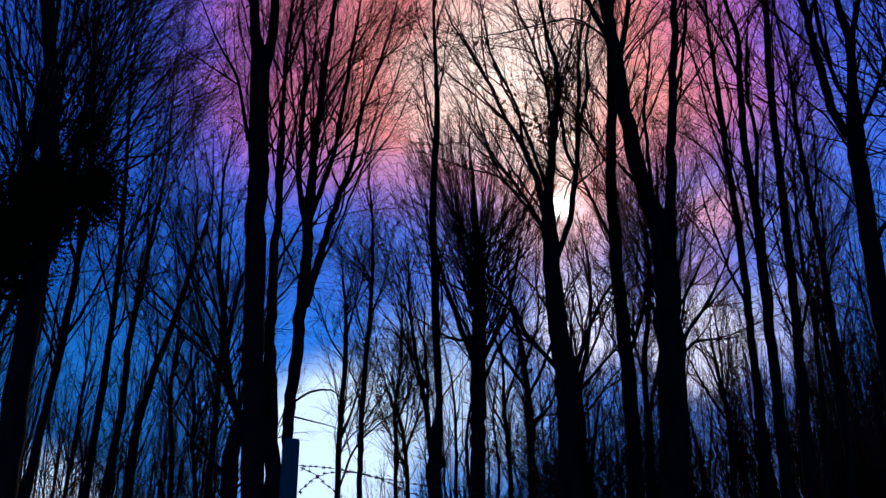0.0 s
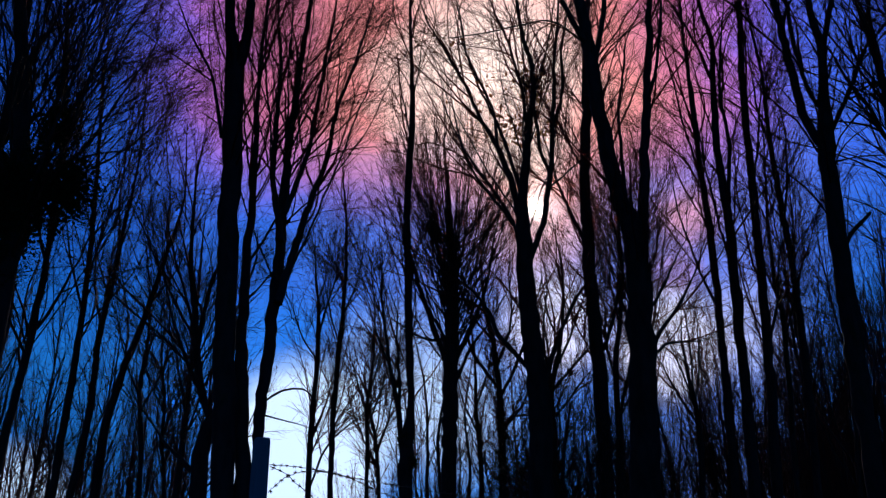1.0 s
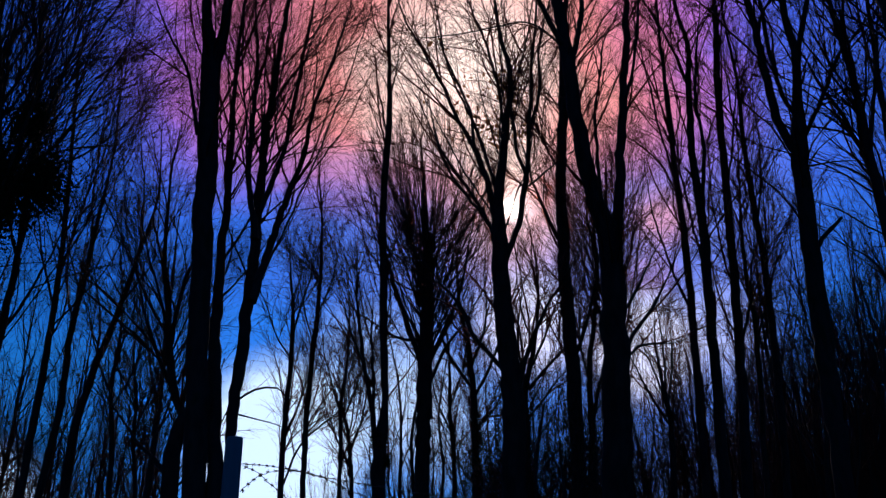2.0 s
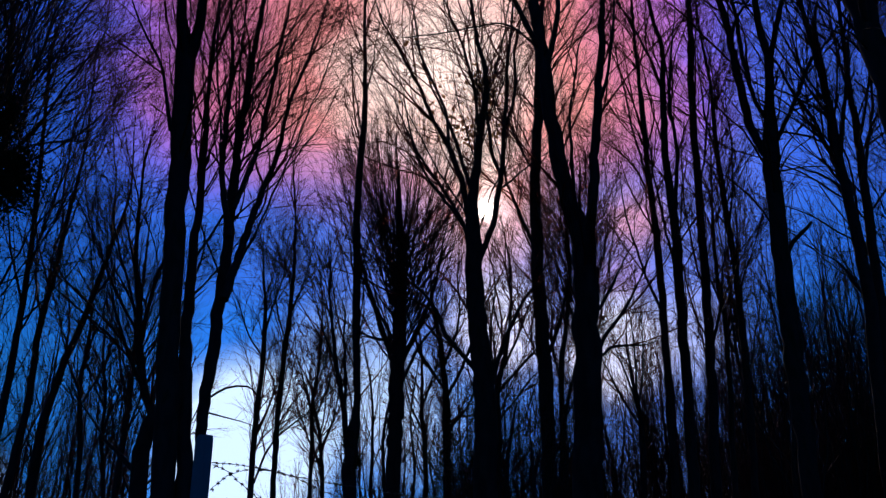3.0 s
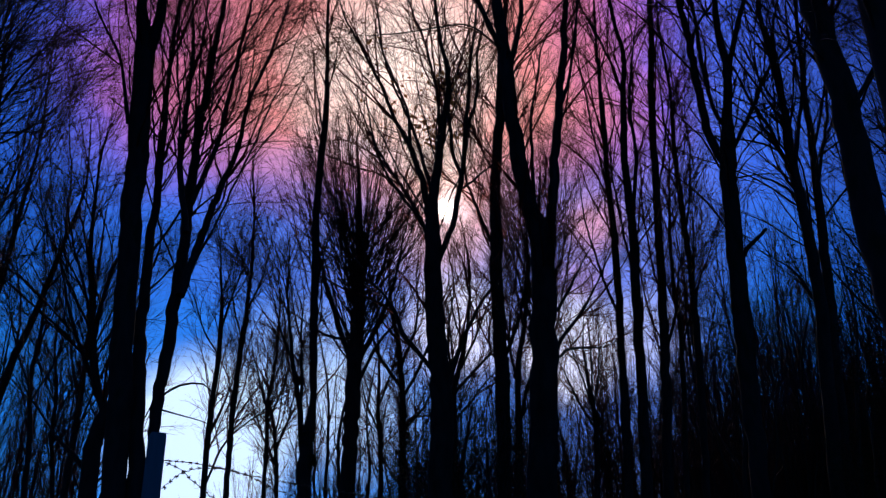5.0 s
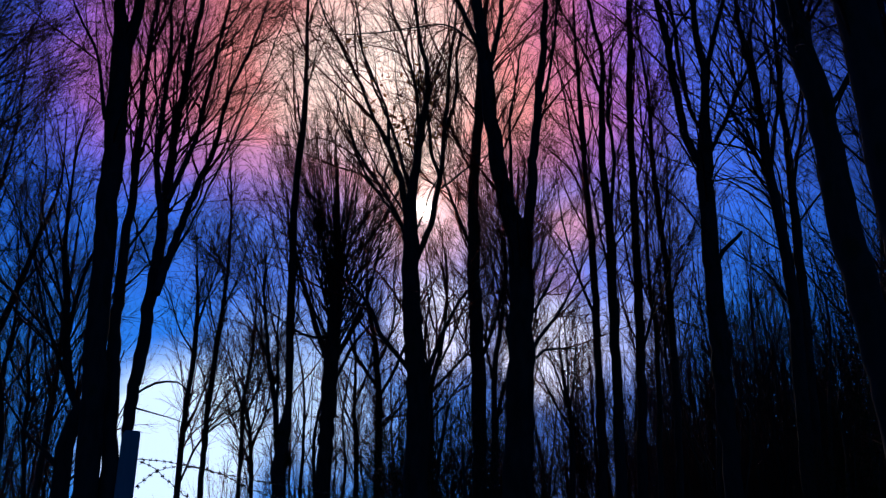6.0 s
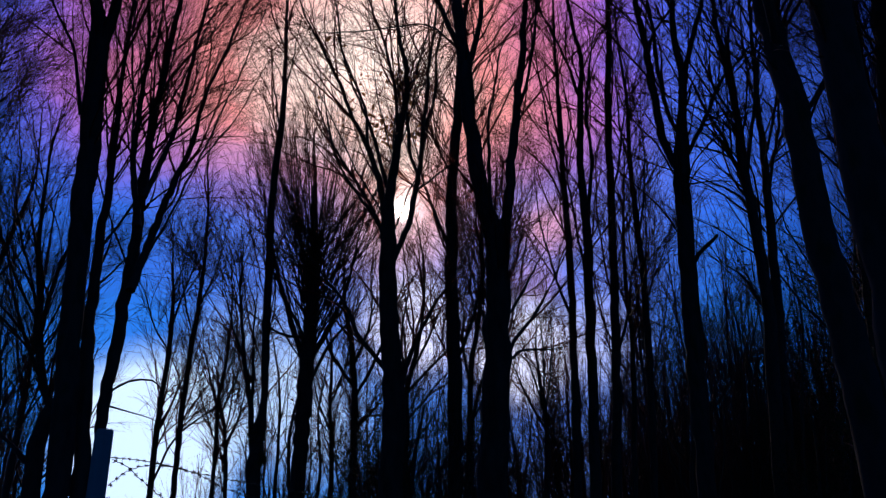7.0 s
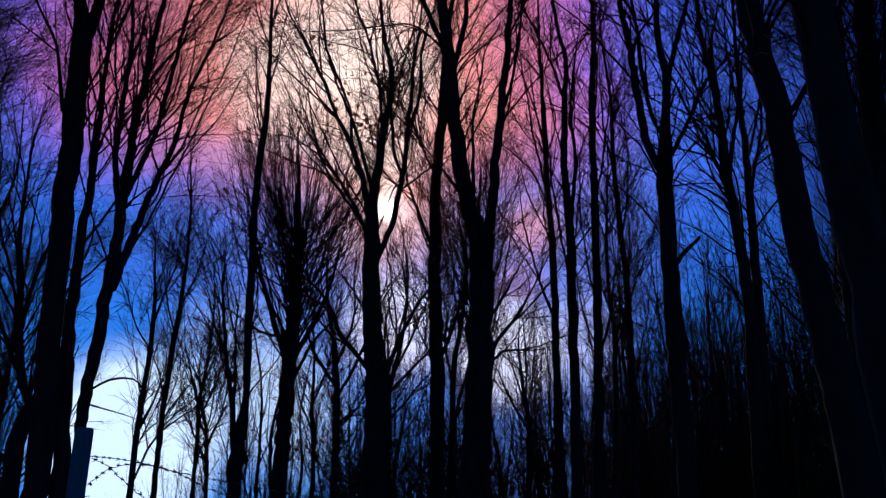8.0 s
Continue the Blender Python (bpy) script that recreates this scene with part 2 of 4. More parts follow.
def leaves(rng, centres, size, mat, name):
    """Small folded leaves, one at each centre."""
    n = len(centres)
    a = rng.normal(size=(n, 3))
    a /= np.linalg.norm(a, axis=1, keepdims=True)
    b = np.cross(a, rng.normal(size=(n, 3)))
    b /= np.linalg.norm(b, axis=1, keepdims=True)
    c = np.cross(a, b)
    s = (size * (0.6 + 0.8 * rng.random(n)))[:, None]
    v = np.stack([centres, centres + s * (0.5 * a + 0.32 * b + 0.08 * c), centres + s * a, centres + s * (0.5 * a - 0.32 * b + 0.08 * c)], axis=1)
    return mesh_from(name, v.reshape(-1, 3), np.arange(4 * n).reshape(n, 4), mat, False)


def twig_spikes(P, R):
    """Fine three-sided twigs that run out to a point: vertices, and faces of four corners (the last ones folded)."""
    N, K, _ = P.shape
    if K == 2:
        v, q = tubes(np.stack([P[:, 0], P[:, 0] * 0.9 + P[:, 1] * 0.1], 1), R, 3)
        v, q = v.reshape(N, 2, 3, 3)[:, 0].reshape(-1, 3), np.zeros((0, 4), int)
    else:
        v, q = tubes(P[:, :-1], R[:, :-1], 3)
    ring = np.arange(N * (K - 1) * 3).reshape(N, K - 1, 3)[:, -1]
    tip = len(v) + np.arange(N)
    tri = np.stack([ring, np.roll(ring, -1, axis=1), np.broadcast_to(tip[:, None], ring.shape)], axis=-1).reshape(-1, 3)
    return np.concatenate([v, P[:, -1]]), q, tri


def crown(rng, stems, dense, reach, fine=0.0042, from_z=2.5, base=8, steps=3, spread=1.0, shoots=0):
    """All twigs of a tree as one mesh: three generations of steep upswept branches that leave its stems, and short shoots
    close along the bark. spread: how wide they fork."""
    E = np.array([even(s, 18) for s in stems])
    P, R = E[:, :, :3], E[:, :, 3]
    axis = E[0][np.argsort(E[0][:, 2])]
    a = np.array([(14, 44), (13, 42), (12, 40)]) * spread
    one = sprout(rng, P, R, int(95 * dense + base * len(stems)), (0.14, 0.96), a[0], (0.9 * reach, 3.2 * reach), 0.75, 9, 0.020, 0.09, axis, 0.6)
    keep = one[0][:, 0, 2] > from_z
    one = (one[0][keep], one[1][keep])
    two = sprout(rng, *one, int(900 * dense), (0.06, 1.0), a[1], (0.4 * reach, 1.7 * reach), 0.50, 5, fine * 2.3, 0.13, axis, 0.5)
    three = sprout(rng, *two, int(3300 * dense), (0.06, 1.0), a[2], (0.2, 0.9 * reach), 0.30, steps, fine * 1.25 if steps > 2 else fine * 1.35, 0.13, axis, 0.4)
    v1, q1 = tubes(one[0], np.maximum(one[1], 0.003), 4)
    v2, q2 = tubes(two[0], np.maximum(two[1], fine * 0.75), 3)
    v3, q3, t3 = twig_spikes(three[0], np.maximum(three[1], fine * 0.65))
    a, b = len(v1), len(v1) + len(v2)
    v, q, t = np.concatenate([v1, v2, v3]), np.concatenate([q1, q2 + a, q3 + b]), t3 + b
    if shoots:
        four = sprout(rng, P, R, int(shoots * len(stems)), (0.1, 0.9), (18, 62), (0.10, 0.75), 0.9, 4, fine * 1.6, 0.16, axis, 0.4)
        keep = four[0][:, 0, 2] > from_z * 0.75
        v4, q4, t4 = twig_spikes(four[0][keep], np.maximum(four[1][keep], fine * 0.7))
        q, t, v = np.concatenate([q, q4 + len(v)]), np.concatenate([t, t4 + len(v)]), np.concatenate([v, v4])
    return v, q, t, two[0]


def crown_part(ob, got):
    v, q, t, two = got
    me = bpy.data.meshes.new("crown")
    fill_mesh(me, v, q, t)
    me.materials.append(TWIG)
    part("crown", me, ob, "fine bare twigs", "stuff")
    return two


def fill_mesh(me, v, q, t):
    """Vertices, four-cornered and three-cornered faces into an empty mesh."""
    loops = np.concatenate([q.ravel(), t.ravel()]).astype(np.int32)
    me.vertices.add(len(v))
    me.vertices.foreach_set("co", v.astype(np.float32).ravel())
    me.loops.add(len(loops))
    me.loops.foreach_set("vertex_index", loops)
    me.polygons.add(len(q) + len(t))
    me.polygons.foreach_set("loop_start", np.concatenate([np.arange(len(q)) * 4, q.size + np.arange(len(t)) * 3]).astype(np.int32))
    me.polygons.foreach_set("use_smooth", np.ones(len(q) + len(t), bool))
    me.update(calc_edges=True)


def leader(pts, rng):
    """The rows with a thin leading shoot added, so that no branch ends blunt."""
    p = np.asarray(pts, float)
    d = p[-1, :3] - p[-2, :3]
    d /= np.linalg.norm(d)
    r, at = p[-1, 3], p[-1, :3]
    out = [tuple(q) for q in p]
    length = min(2.2, 0.5 + 55 * r)
    for u, k in ((0.35, 0.7), (0.7, 0.4), (1.0, 0.15)):
        d = d + np.array([0, 0, 0.10]) + rng.normal(size=3) * 0.10
        d /= np.linalg.norm(d)
        out.append((*(at + d * length * u), max(0.003, r * k)))
    return out


def tree(name, x, y, label, trunk, limbs, dense=1.0, seed=1, reach=1.0, low=2.5, fine=0.0042, spread=0.85, fans=(), base=8, slim=1.0):
    """A bare tree at (x, y), seen square to the line from the clearing. trunk: (sideways, height, radius) rows from the foot up;
    limbs: how far each one drifts away from the clearing, and its rows; a limb with no drift is a broken stub. low: where the twigs begin.
    fans: brooms of steep limbs: how many, the heights between which they leave a stem, half the dome's width, its top, and which stem."""
    rng = np.random.default_rng(seed)
    ob = tagged(new(name), label=label, category="tree", group="bare trees of the wood")
    ob.location, ob.rotation_euler = (x, y, float(ground_at(x, y))), (0, 0, -math.atan2(x, y))
    stems = [spline(leader([(s, 0, z, r * slim) for s, z, r in trunk], rng), 0.18, rng, 0.08, 0.004)]
    # roots flare at the foot, and the bole swells and narrows
    z = stems[0][:, 2]
    stems[0][:, 3] *= (1 + 0.55 * np.exp(-np.maximum(z + 0.1, 0) / 0.28)) * (1 + 0.02 * np.sin(2.3 * z + seed) + 0.015 * np.sin(5.1 * z + 2 * seed))
    for drift, rows in limbs:
        n = len(rows) - 1
        pts = [(s, drift * i / n, z, r * slim) for i, (s, z, r) in enumerate(rows)]
        stems.append(spline(leader(pts, rng) if drift else pts, 0.12, rng, 0.10, 0.009 if drift else 0.0))
    bare = [s for i, s in enumerate(stems) if i == 0 or limbs[i - 1][0]]
    for n, z0, z1, wide, top, *which in fans:
        main = stems[which[0] if which else 0]
        for k in range(n):
            x0, y0, zz, r = main[np.argmin(np.abs(main[:, 2] - (z0 + (z1 - z0) * (k + rng.random()) / n)))]
            a, tip = 2.4 * k + rng.random(), 0.2 + 0.8 * rng.random() ** 0.7
            out = wide * math.sin(tip * 1.45) * np.array([math.cos(a), math.sin(a)])
            peak = z1 + (top - z1) * (0.35 + 0.65 * math.cos(tip * 1.45))
            r = min(r * (0.22 + 0.2 * rng.random()), 0.020) * (0.6 + 0.4 * rng.random())
            rise = peak - zz
            bow = 0.36 + 0.16 * rng.random()
            stems.append(spline([(x0, y0, zz, r), (x0 + out[0] * bow, y0 + out[1] * bow, zz + rise * 0.34, r * 0.75),
                                 (x0 + out[0] * 0.80, y0 + out[1] * 0.80, zz + rise * 0.72, r * 0.45), (x0 + out[0], y0 + out[1], peak, 0.005)], 0.2, rng, 0.1, 0.014))
            bare.append(stems[-1])
    for i, s in enumerate(stems):
        v, q = tubes(s[None, :, :3], s[None, :, 3], 14 if i == 0 else 8, rng, 0.035)
        part("trunk" if i == 0 else "limb", mesh_from("trunk" if i == 0 else "limb", v, q, BARK), ob)
    two = crown_part(ob, crown(rng, bare, dense, reach, fine, low, base, spread=spread, shoots=14))
    return ob, stems, two


def wild_stems(rng, tall, radius, forks, lean=0.06):
    """Stems of an unremarkable tree: a trunk and a few steep limbs."""
    top = np.array([rng.normal() * lean * tall, rng.normal() * lean * tall])
    rows = []
    for u in np.linspace(0, 1, 7):
        rows.append((top[0] * u + rng.normal() * 0.02 * tall * u, top[1] * u + rng.normal() * 0.02 * tall * u, -0.25 + tall * u, radius * (1.12 - u) + 0.004))
    trunk = spline(rows, 0.5, rng, 0.2)
    stems = [trunk]
    for _ in range(forks):
        k = int(len(trunk) * (0.25 + 0.45 * rng.random()))
        a, out = rng.random() * 2 * np.pi, tall * (0.06 + 0.11 * rng.random())
        p, r = trunk[k, :3], trunk[k, 3] * 0.42
        rise = tall * (0.26 + 0.22 * rng.random())
        d = np.array([np.cos(a) * out, np.sin(a) * out, 0])
        stems.append(spline([(*p, r), (*(p + d * 0.5 + [0, 0, rise * 0.28]), r * 0.75), (*(p + d * 0.85 + [0, 0, rise * 0.65]), r * 0.5),
                             (*(p + d + [0, 0, rise]), r * 0.2)], 0.4, rng, 0.2, 0.03))
    return stems


def wild_tree(name, seed, tall, radius, forks, dense, reach, label, category, fine, leafy=0, leaf=0.05, low=1.2):
    rng = np.random.default_rng(seed)
    ob = tagged(new(name), label=label, category=category, group="far wood")
    stems = wild_stems(rng, tall, radius, forks)
    v, q = tubes(stems[0][None, :, :3], stems[0][None, :, 3], 8, rng, 0.04)
    part("trunk", mesh_from("trunk", v, q, BARK), ob)
    for s in stems[1:]:
        v, q = tubes(s[None, :, :3], s[None, :, 3], 5, rng, 0.04)
        part("limb", mesh_from("limb", v, q, BARK), ob)
    two = crown_part(ob, crown(rng, stems, dense, reach, fine, low, 3, 2))
    if leafy:
        c = two[rng.integers(0, len(two), leafy), rng.integers(0, two.shape[1], leafy)] + rng.normal(size=(leafy, 3)) * 0.18
        part("foliage", leaves(rng, c, leaf, IVY, "foliage"), ob, "small dark evergreen leaves", "stuff")
    return ob


# ---- the ground ----
def make_ground():
    near = np.concatenate([-np.geomspace(2500, 42, 14), np.linspace(-40, 40, 81), np.geomspace(42, 2500, 14)])
    X, Y = np.meshgrid(near, near, indexing="ij")
    rng = np.random.default_rng(5)
    Z = ground_at(X, Y) + rng.normal(size=X.shape) * 0.02
    n = len(near)
    idx = np.arange(n * n).reshape(n, n)
    q = np.stack([idx[:-1, :-1], idx[1:, :-1], idx[1:, 1:], idx[:-1, 1:]], -1).reshape(-1, 4)
    ob = new("ground", mesh_from("ground", np.stack([X, Y, Z], -1).reshape(-1, 3), q, LITTER))
    tagged(ob, "forest floor of brown leaf litter and moss", "ground", kind="structure")


make_ground()

# ---- trees ----
# -- near trees --
tree('beech_tree', -5.01, 8.65, 'dark beech with a dense mass of twigs', [(0.00, -0.25, 0.153), (-0.08, 2.96, 0.122), (-0.13, 4.21, 0.118), (-0.13, 5.22, 0.113), (-0.17, 6.38, 0.095), (-0.52, 8.48, 0.066), (-0.74, 9.72, 0.031)],
     [(1.0, [(-0.14, 5.10, 0.047), (0.01, 6.03, 0.035), (0.07, 7.51, 0.025), (0.03, 9.19, 0.015)]),
      (-1.0, [(-0.15, 5.86, 0.044), (-0.48, 6.46, 0.028), (-0.78, 7.28, 0.014)]),
      (0.5, [(-0.15, 5.47, 0.038), (0.14, 6.25, 0.025), (0.58, 7.22, 0.016), (0.94, 8.27, 0.009)])],
     dense=1.3, seed=1, low=4.5, fine=0.0027, fans=[(14, 4.9, 7.8, 1.9, 11.0)])
tree('beech_tree', -6.02, 9.10, 'dark beech with steep crowded limbs', [(0.00, -0.25, 0.13), (0.05, 3.0, 0.105), (0.08, 4.6, 0.095), (0.16, 6.2, 0.075), (0.22, 8.0, 0.050), (0.20, 9.6, 0.022)],
     [(0.6, [(0.08, 4.4, 0.045), (0.40, 5.6, 0.034), (0.62, 7.2, 0.024), (0.85, 9.0, 0.012)]),
      (-0.6, [(0.09, 4.9, 0.042), (-0.25, 6.0, 0.030), (-0.45, 7.6, 0.016)])],
     dense=.8, seed=36, low=3.6, fine=0.0025, fans=[(9, 4.4, 7.4, 1.6, 10.6)])
tree('beech_tree', -6.00, 10.39, 'slender beech leaning over its neighbour', [(0.00, -0.25, 0.089), (0.12, 3.29, 0.071), (0.18, 4.28, 0.067), (0.24, 5.18, 0.060), (0.26, 6.37, 0.050), (0.18, 8.15, 0.038), (-0.10, 10.47, 0.022)],
     [(0.6, [(0.23, 5.15, 0.028), (0.49, 5.79, 0.023), (0.71, 6.61, 0.015), (0.87, 7.56, 0.010)]),
      (-0.5, [(0.24, 4.90, 0.025), (-0.06, 5.35, 0.019), (-0.31, 6.08, 0.011)]),
      (0.8, [(0.24, 6.45, 0.026), (0.49, 7.74, 0.019), (0.68, 9.37, 0.014)])],
     dense=.75, seed=2, slim=.74, low=4.6, fine=0.0032, fans=[(9, 4.9, 7.6, 1.5, 11.4)])
tree('beech_tree', -6.27, 12.52, 'slim straight beech with upswept twigs', [(0.00, -0.25, 0.092), (0.04, 3.65, 0.074), (0.06, 4.74, 0.069), (0.07, 5.63, 0.064), (0.06, 6.75, 0.054), (-0.02, 8.31, 0.044), (-0.17, 10.42, 0.025)],
     [(0.6, [(0.06, 6.58, 0.027), (0.21, 7.77, 0.021), (0.47, 9.41, 0.015), (0.60, 11.33, 0.008)]),
      (-0.6, [(0.07, 6.23, 0.027), (-0.26, 7.13, 0.017), (-0.47, 8.04, 0.010)])],
     dense=.55, seed=3, slim=.74, reach=.85, base=5, low=5.5, fine=0.0036, fans=[(7, 6.0, 8.6, 1.3, 12.0)])
tree('beech_tree', -6.40, 13.01, 'slim leaning beech with upswept twigs', [(0.00, -0.25, 0.092), (0.18, 3.74, 0.073), (0.27, 4.88, 0.068), (0.25, 6.08, 0.063), (0.33, 6.99, 0.052), (0.37, 7.76, 0.041), (0.46, 9.0, 0.026), (0.42, 10.3, 0.014)],
     [(0.6, [(0.29, 6.17, 0.028), (0.10, 6.88, 0.022), (0.04, 7.76, 0.015)]),
      (0.8, [(0.36, 7.37, 0.025), (0.26, 8.72, 0.019), (0.28, 10.45, 0.012)])],
     dense=.35, seed=4, slim=.74, reach=.55, base=4, low=5.7, fine=0.0030, fans=[(4, 6.2, 8.0, 0.9, 11.0)])
tree('beech_tree', -6.18, 13.67, 'crooked beech leaning aside', [(0.00, -0.25, 0.115), (0.03, 3.84, 0.092), (0.04, 4.85, 0.083), (0.16, 5.64, 0.076), (0.35, 6.39, 0.066), (0.52, 7.26, 0.055), (0.63, 7.82, 0.043), (0.78, 8.7, 0.027), (0.74, 9.5, 0.014)],
     [(0.5, [(0.16, 5.46, 0.032), (0.19, 6.35, 0.022), (0.00, 7.38, 0.015)]),
      (-0.7, [(0.47, 6.87, 0.026), (0.79, 7.36, 0.018), (1.00, 8.02, 0.011)]),
      (0.6, [(0.61, 7.72, 0.026), (0.56, 8.92, 0.016), (0.36, 10.27, 0.012)])],
     dense=.16, seed=5, slim=.74, reach=.42, base=3, low=5.9, fine=0.0030)
tree('beech_tree', -3.96, 11.86, 'small forked beech beside a bigger stem', [(0.00, -0.25, 0.131), (-0.05, 3.45, 0.105), (-0.07, 4.02, 0.100), (0.00, 4.46, 0.074), (-0.11, 4.68, 0.058), (-0.22, 5.20, 0.052), (-0.32, 5.82, 0.042), (-0.44, 6.54, 0.029), (-0.50, 7.74, 0.015)],
     [(0.5, [(-0.09, 3.67, 0.041), (-0.28, 3.93, 0.033), (-0.55, 4.21, 0.018)]),
      (-0.5, [(-0.17, 4.82, 0.033), (-0.33, 5.07, 0.024), (-0.51, 5.46, 0.018), (-0.69, 5.93, 0.009)]),
      (0.4, [(-0.24, 5.35, 0.031), (-0.21, 5.90, 0.025), (-0.11, 6.64, 0.016)]),
      (0.4, [(-0.28, 5.51, 0.021), (-0.55, 6.36, 0.016), (-0.79, 7.10, 0.010)])],
     dense=.45, seed=6, low=4.3, fine=0.0034)
tree('beech_tree', -3.21, 10.52, 'tall many-stemmed beech with a fanned crown', [(0.00, -0.25, 0.165), (-0.09, 3.20, 0.130), (-0.15, 4.35, 0.130), (-0.20, 5.02, 0.124), (-0.26, 6.09, 0.121), (-0.32, 7.25, 0.129), (-0.39, 8.58, 0.117), (-0.51, 9.37, 0.071), (-0.62, 10.40, 0.058), (-0.81, 11.99, 0.030)],
     [(-0.5, [(-0.38, 8.58, 0.067), (-0.28, 9.01, 0.067), (-0.27, 9.62, 0.055), (-0.24, 11.01, 0.029)]),
      (0.8, [(0.24, 0.17, 0.105), (0.13, 3.22, 0.092), (0.08, 4.02, 0.088), (-0.00, 4.86, 0.078), (-0.03, 5.77, 0.064), (-0.03, 7.41, 0.043), (-0.07, 8.51, 0.032), (-0.06, 10.30, 0.024)]),
      (1.0, [(0.39, 0.17, 0.078), (0.28, 3.36, 0.063), (0.28, 4.30, 0.068), (0.32, 5.17, 0.074), (0.36, 5.88, 0.073), (0.38, 6.64, 0.064), (0.38, 7.71, 0.057), (0.48, 9.35, 0.043), (0.59, 10.96, 0.028)]),
      (1.4, [(0.37, 5.48, 0.056), (0.52, 6.19, 0.050), (0.70, 7.05, 0.043), (0.92, 7.89, 0.035), (1.06, 8.89, 0.027), (1.47, 10.53, 0.018)]),
      (0.9, [(0.36, 6.29, 0.040), (0.20, 7.46, 0.036), (0.21, 8.95, 0.029), (0.09, 10.60, 0.017)]),
      (1.2, [(0.39, 6.68, 0.032), (0.64, 7.81, 0.028), (0.79, 9.14, 0.023), (1.00, 10.96, 0.014)]),
      (0.4, [(-0.08, 3.70, 0.036), (-0.01, 4.40, 0.033), (0.01, 5.02, 0.034)]),
      (0.3, [(0.30, 4.28, 0.013), (0.49, 4.44, 0.014), (0.75, 4.51, 0.011), (0.89, 4.43, 0.006)]),
      (0.3, [(0.32, 4.12, 0.011), (0.58, 4.10, 0.008), (0.81, 4.08, 0.005)]),
      (-0.8, [(-0.47, 7.64, 0.027), (-0.67, 8.38, 0.018), (-0.98, 8.84, 0.012), (-1.17, 9.14, 0.006)])],
     dense=2.3, seed=7, reach=1.05, spread=1.0, low=5.3, fine=0.0023, base=6,
     fans=[(12, 5.4, 8.2, 1.75, 12.6, 3), (4, 6.0, 8.0, 1.2, 12.0, 2)])
tree('beech_tree', -4.32, 19.53, 'thin young beech against the bright sky', [(0.00, -0.25, 0.093), (-0.02, 4.72, 0.075), (-0.03, 6.01, 0.071), (0.02, 7.34, 0.067), (0.02, 8.29, 0.057), (-0.05, 9.14, 0.029), (-0.18, 10.21, 0.018)],
     [(0.4, [(-0.02, 5.95, 0.029), (0.16, 6.41, 0.025), (0.31, 6.96, 0.015)]),
      (0.6, [(0.02, 8.10, 0.035), (0.19, 8.99, 0.026), (0.42, 10.07, 0.016)]),
      (-0.5, [(0.03, 7.59, 0.025), (-0.31, 8.01, 0.020), (-0.50, 8.42, 0.010)])],
     dense=.62, seed=8, slim=.82, reach=.75, low=5.2, fine=0.0036)
tree('beech_tree', -3.89, 19.62, 'thin young beech with a low side branch', [(0.00, -0.25, 0.087), (-0.02, 4.72, 0.069), (-0.02, 6.36, 0.072), (0.03, 7.72, 0.068), (0.09, 8.75, 0.058), (0.11, 9.96, 0.041), (0.04, 11.36, 0.024)],
     [(0.5, [(-0.41, 4.96, 0.028), (-0.18, 5.69, 0.029), (0.16, 6.14, 0.025), (0.58, 6.55, 0.015)]),
      (0.5, [(0.09, 8.62, 0.030), (0.38, 9.52, 0.021), (0.50, 10.46, 0.011)]),
      (-0.5, [(0.04, 7.97, 0.025), (-0.17, 8.53, 0.020), (-0.37, 9.34, 0.010)])],
     dense=.62, seed=9, slim=.82, reach=.75, low=5.2, fine=0.0036)
tree('beech_tree', -3.48, 21.72, 'slight young tree with a broom of twigs', [(0.00, -0.25, 0.059), (-0.02, 5.02, 0.047), (-0.03, 6.06, 0.048), (-0.06, 7.10, 0.043), (0.05, 8.19, 0.031), (0.06, 9.32, 0.019)],
     [(0.5, [(-0.05, 6.58, 0.027), (0.26, 7.58, 0.022), (0.46, 8.35, 0.011)]),
      (-0.5, [(-0.04, 6.84, 0.027), (-0.26, 7.44, 0.021), (-0.48, 8.17, 0.011)]),
      (0.3, [(-0.03, 7.37, 0.022), (0.19, 8.24, 0.017), (0.29, 9.14, 0.011)])],
     dense=0.5, seed=10, reach=.75, low=5.4, fine=0.0038)
tree('beech_tree', -1.84, 14.89, 'tall thin stem with an old clump at its fork', [(0.00, -0.25, 0.141), (0.04, 3.87, 0.112), (0.05, 4.79, 0.107), (0.12, 5.29, 0.058), (0.07, 6.22, 0.064), (0.03, 7.60, 0.062), (-0.00, 8.98, 0.059), (0.06, 10.33, 0.056), (0.06, 11.28, 0.043), (0.01, 12.40, 0.030), (-0.02, 14.26, 0.021)],
     [(0.4, [(0.02, 4.57, 0.058), (-0.11, 5.31, 0.041), (-0.25, 6.09, 0.034), (-0.36, 6.85, 0.023), (-0.42, 7.66, 0.012)]),
      (0.4, [(-0.07, 5.11, 0.029), (-0.09, 5.90, 0.023), (-0.14, 6.64, 0.016)]),
      (0.5, [(0.05, 10.10, 0.017), (-0.10, 11.07, 0.013), (-0.24, 12.11, 0.009)]),
      (-0.5, [(0.06, 10.92, 0.021), (0.16, 11.36, 0.013), (0.25, 12.04, 0.008)]),
      (0.5, [(-0.27, 6.03, 0.019), (-0.47, 6.59, 0.015), (-0.63, 7.18, 0.008)])],
     dense=.35, seed=11, low=5.3, fine=0.0040)
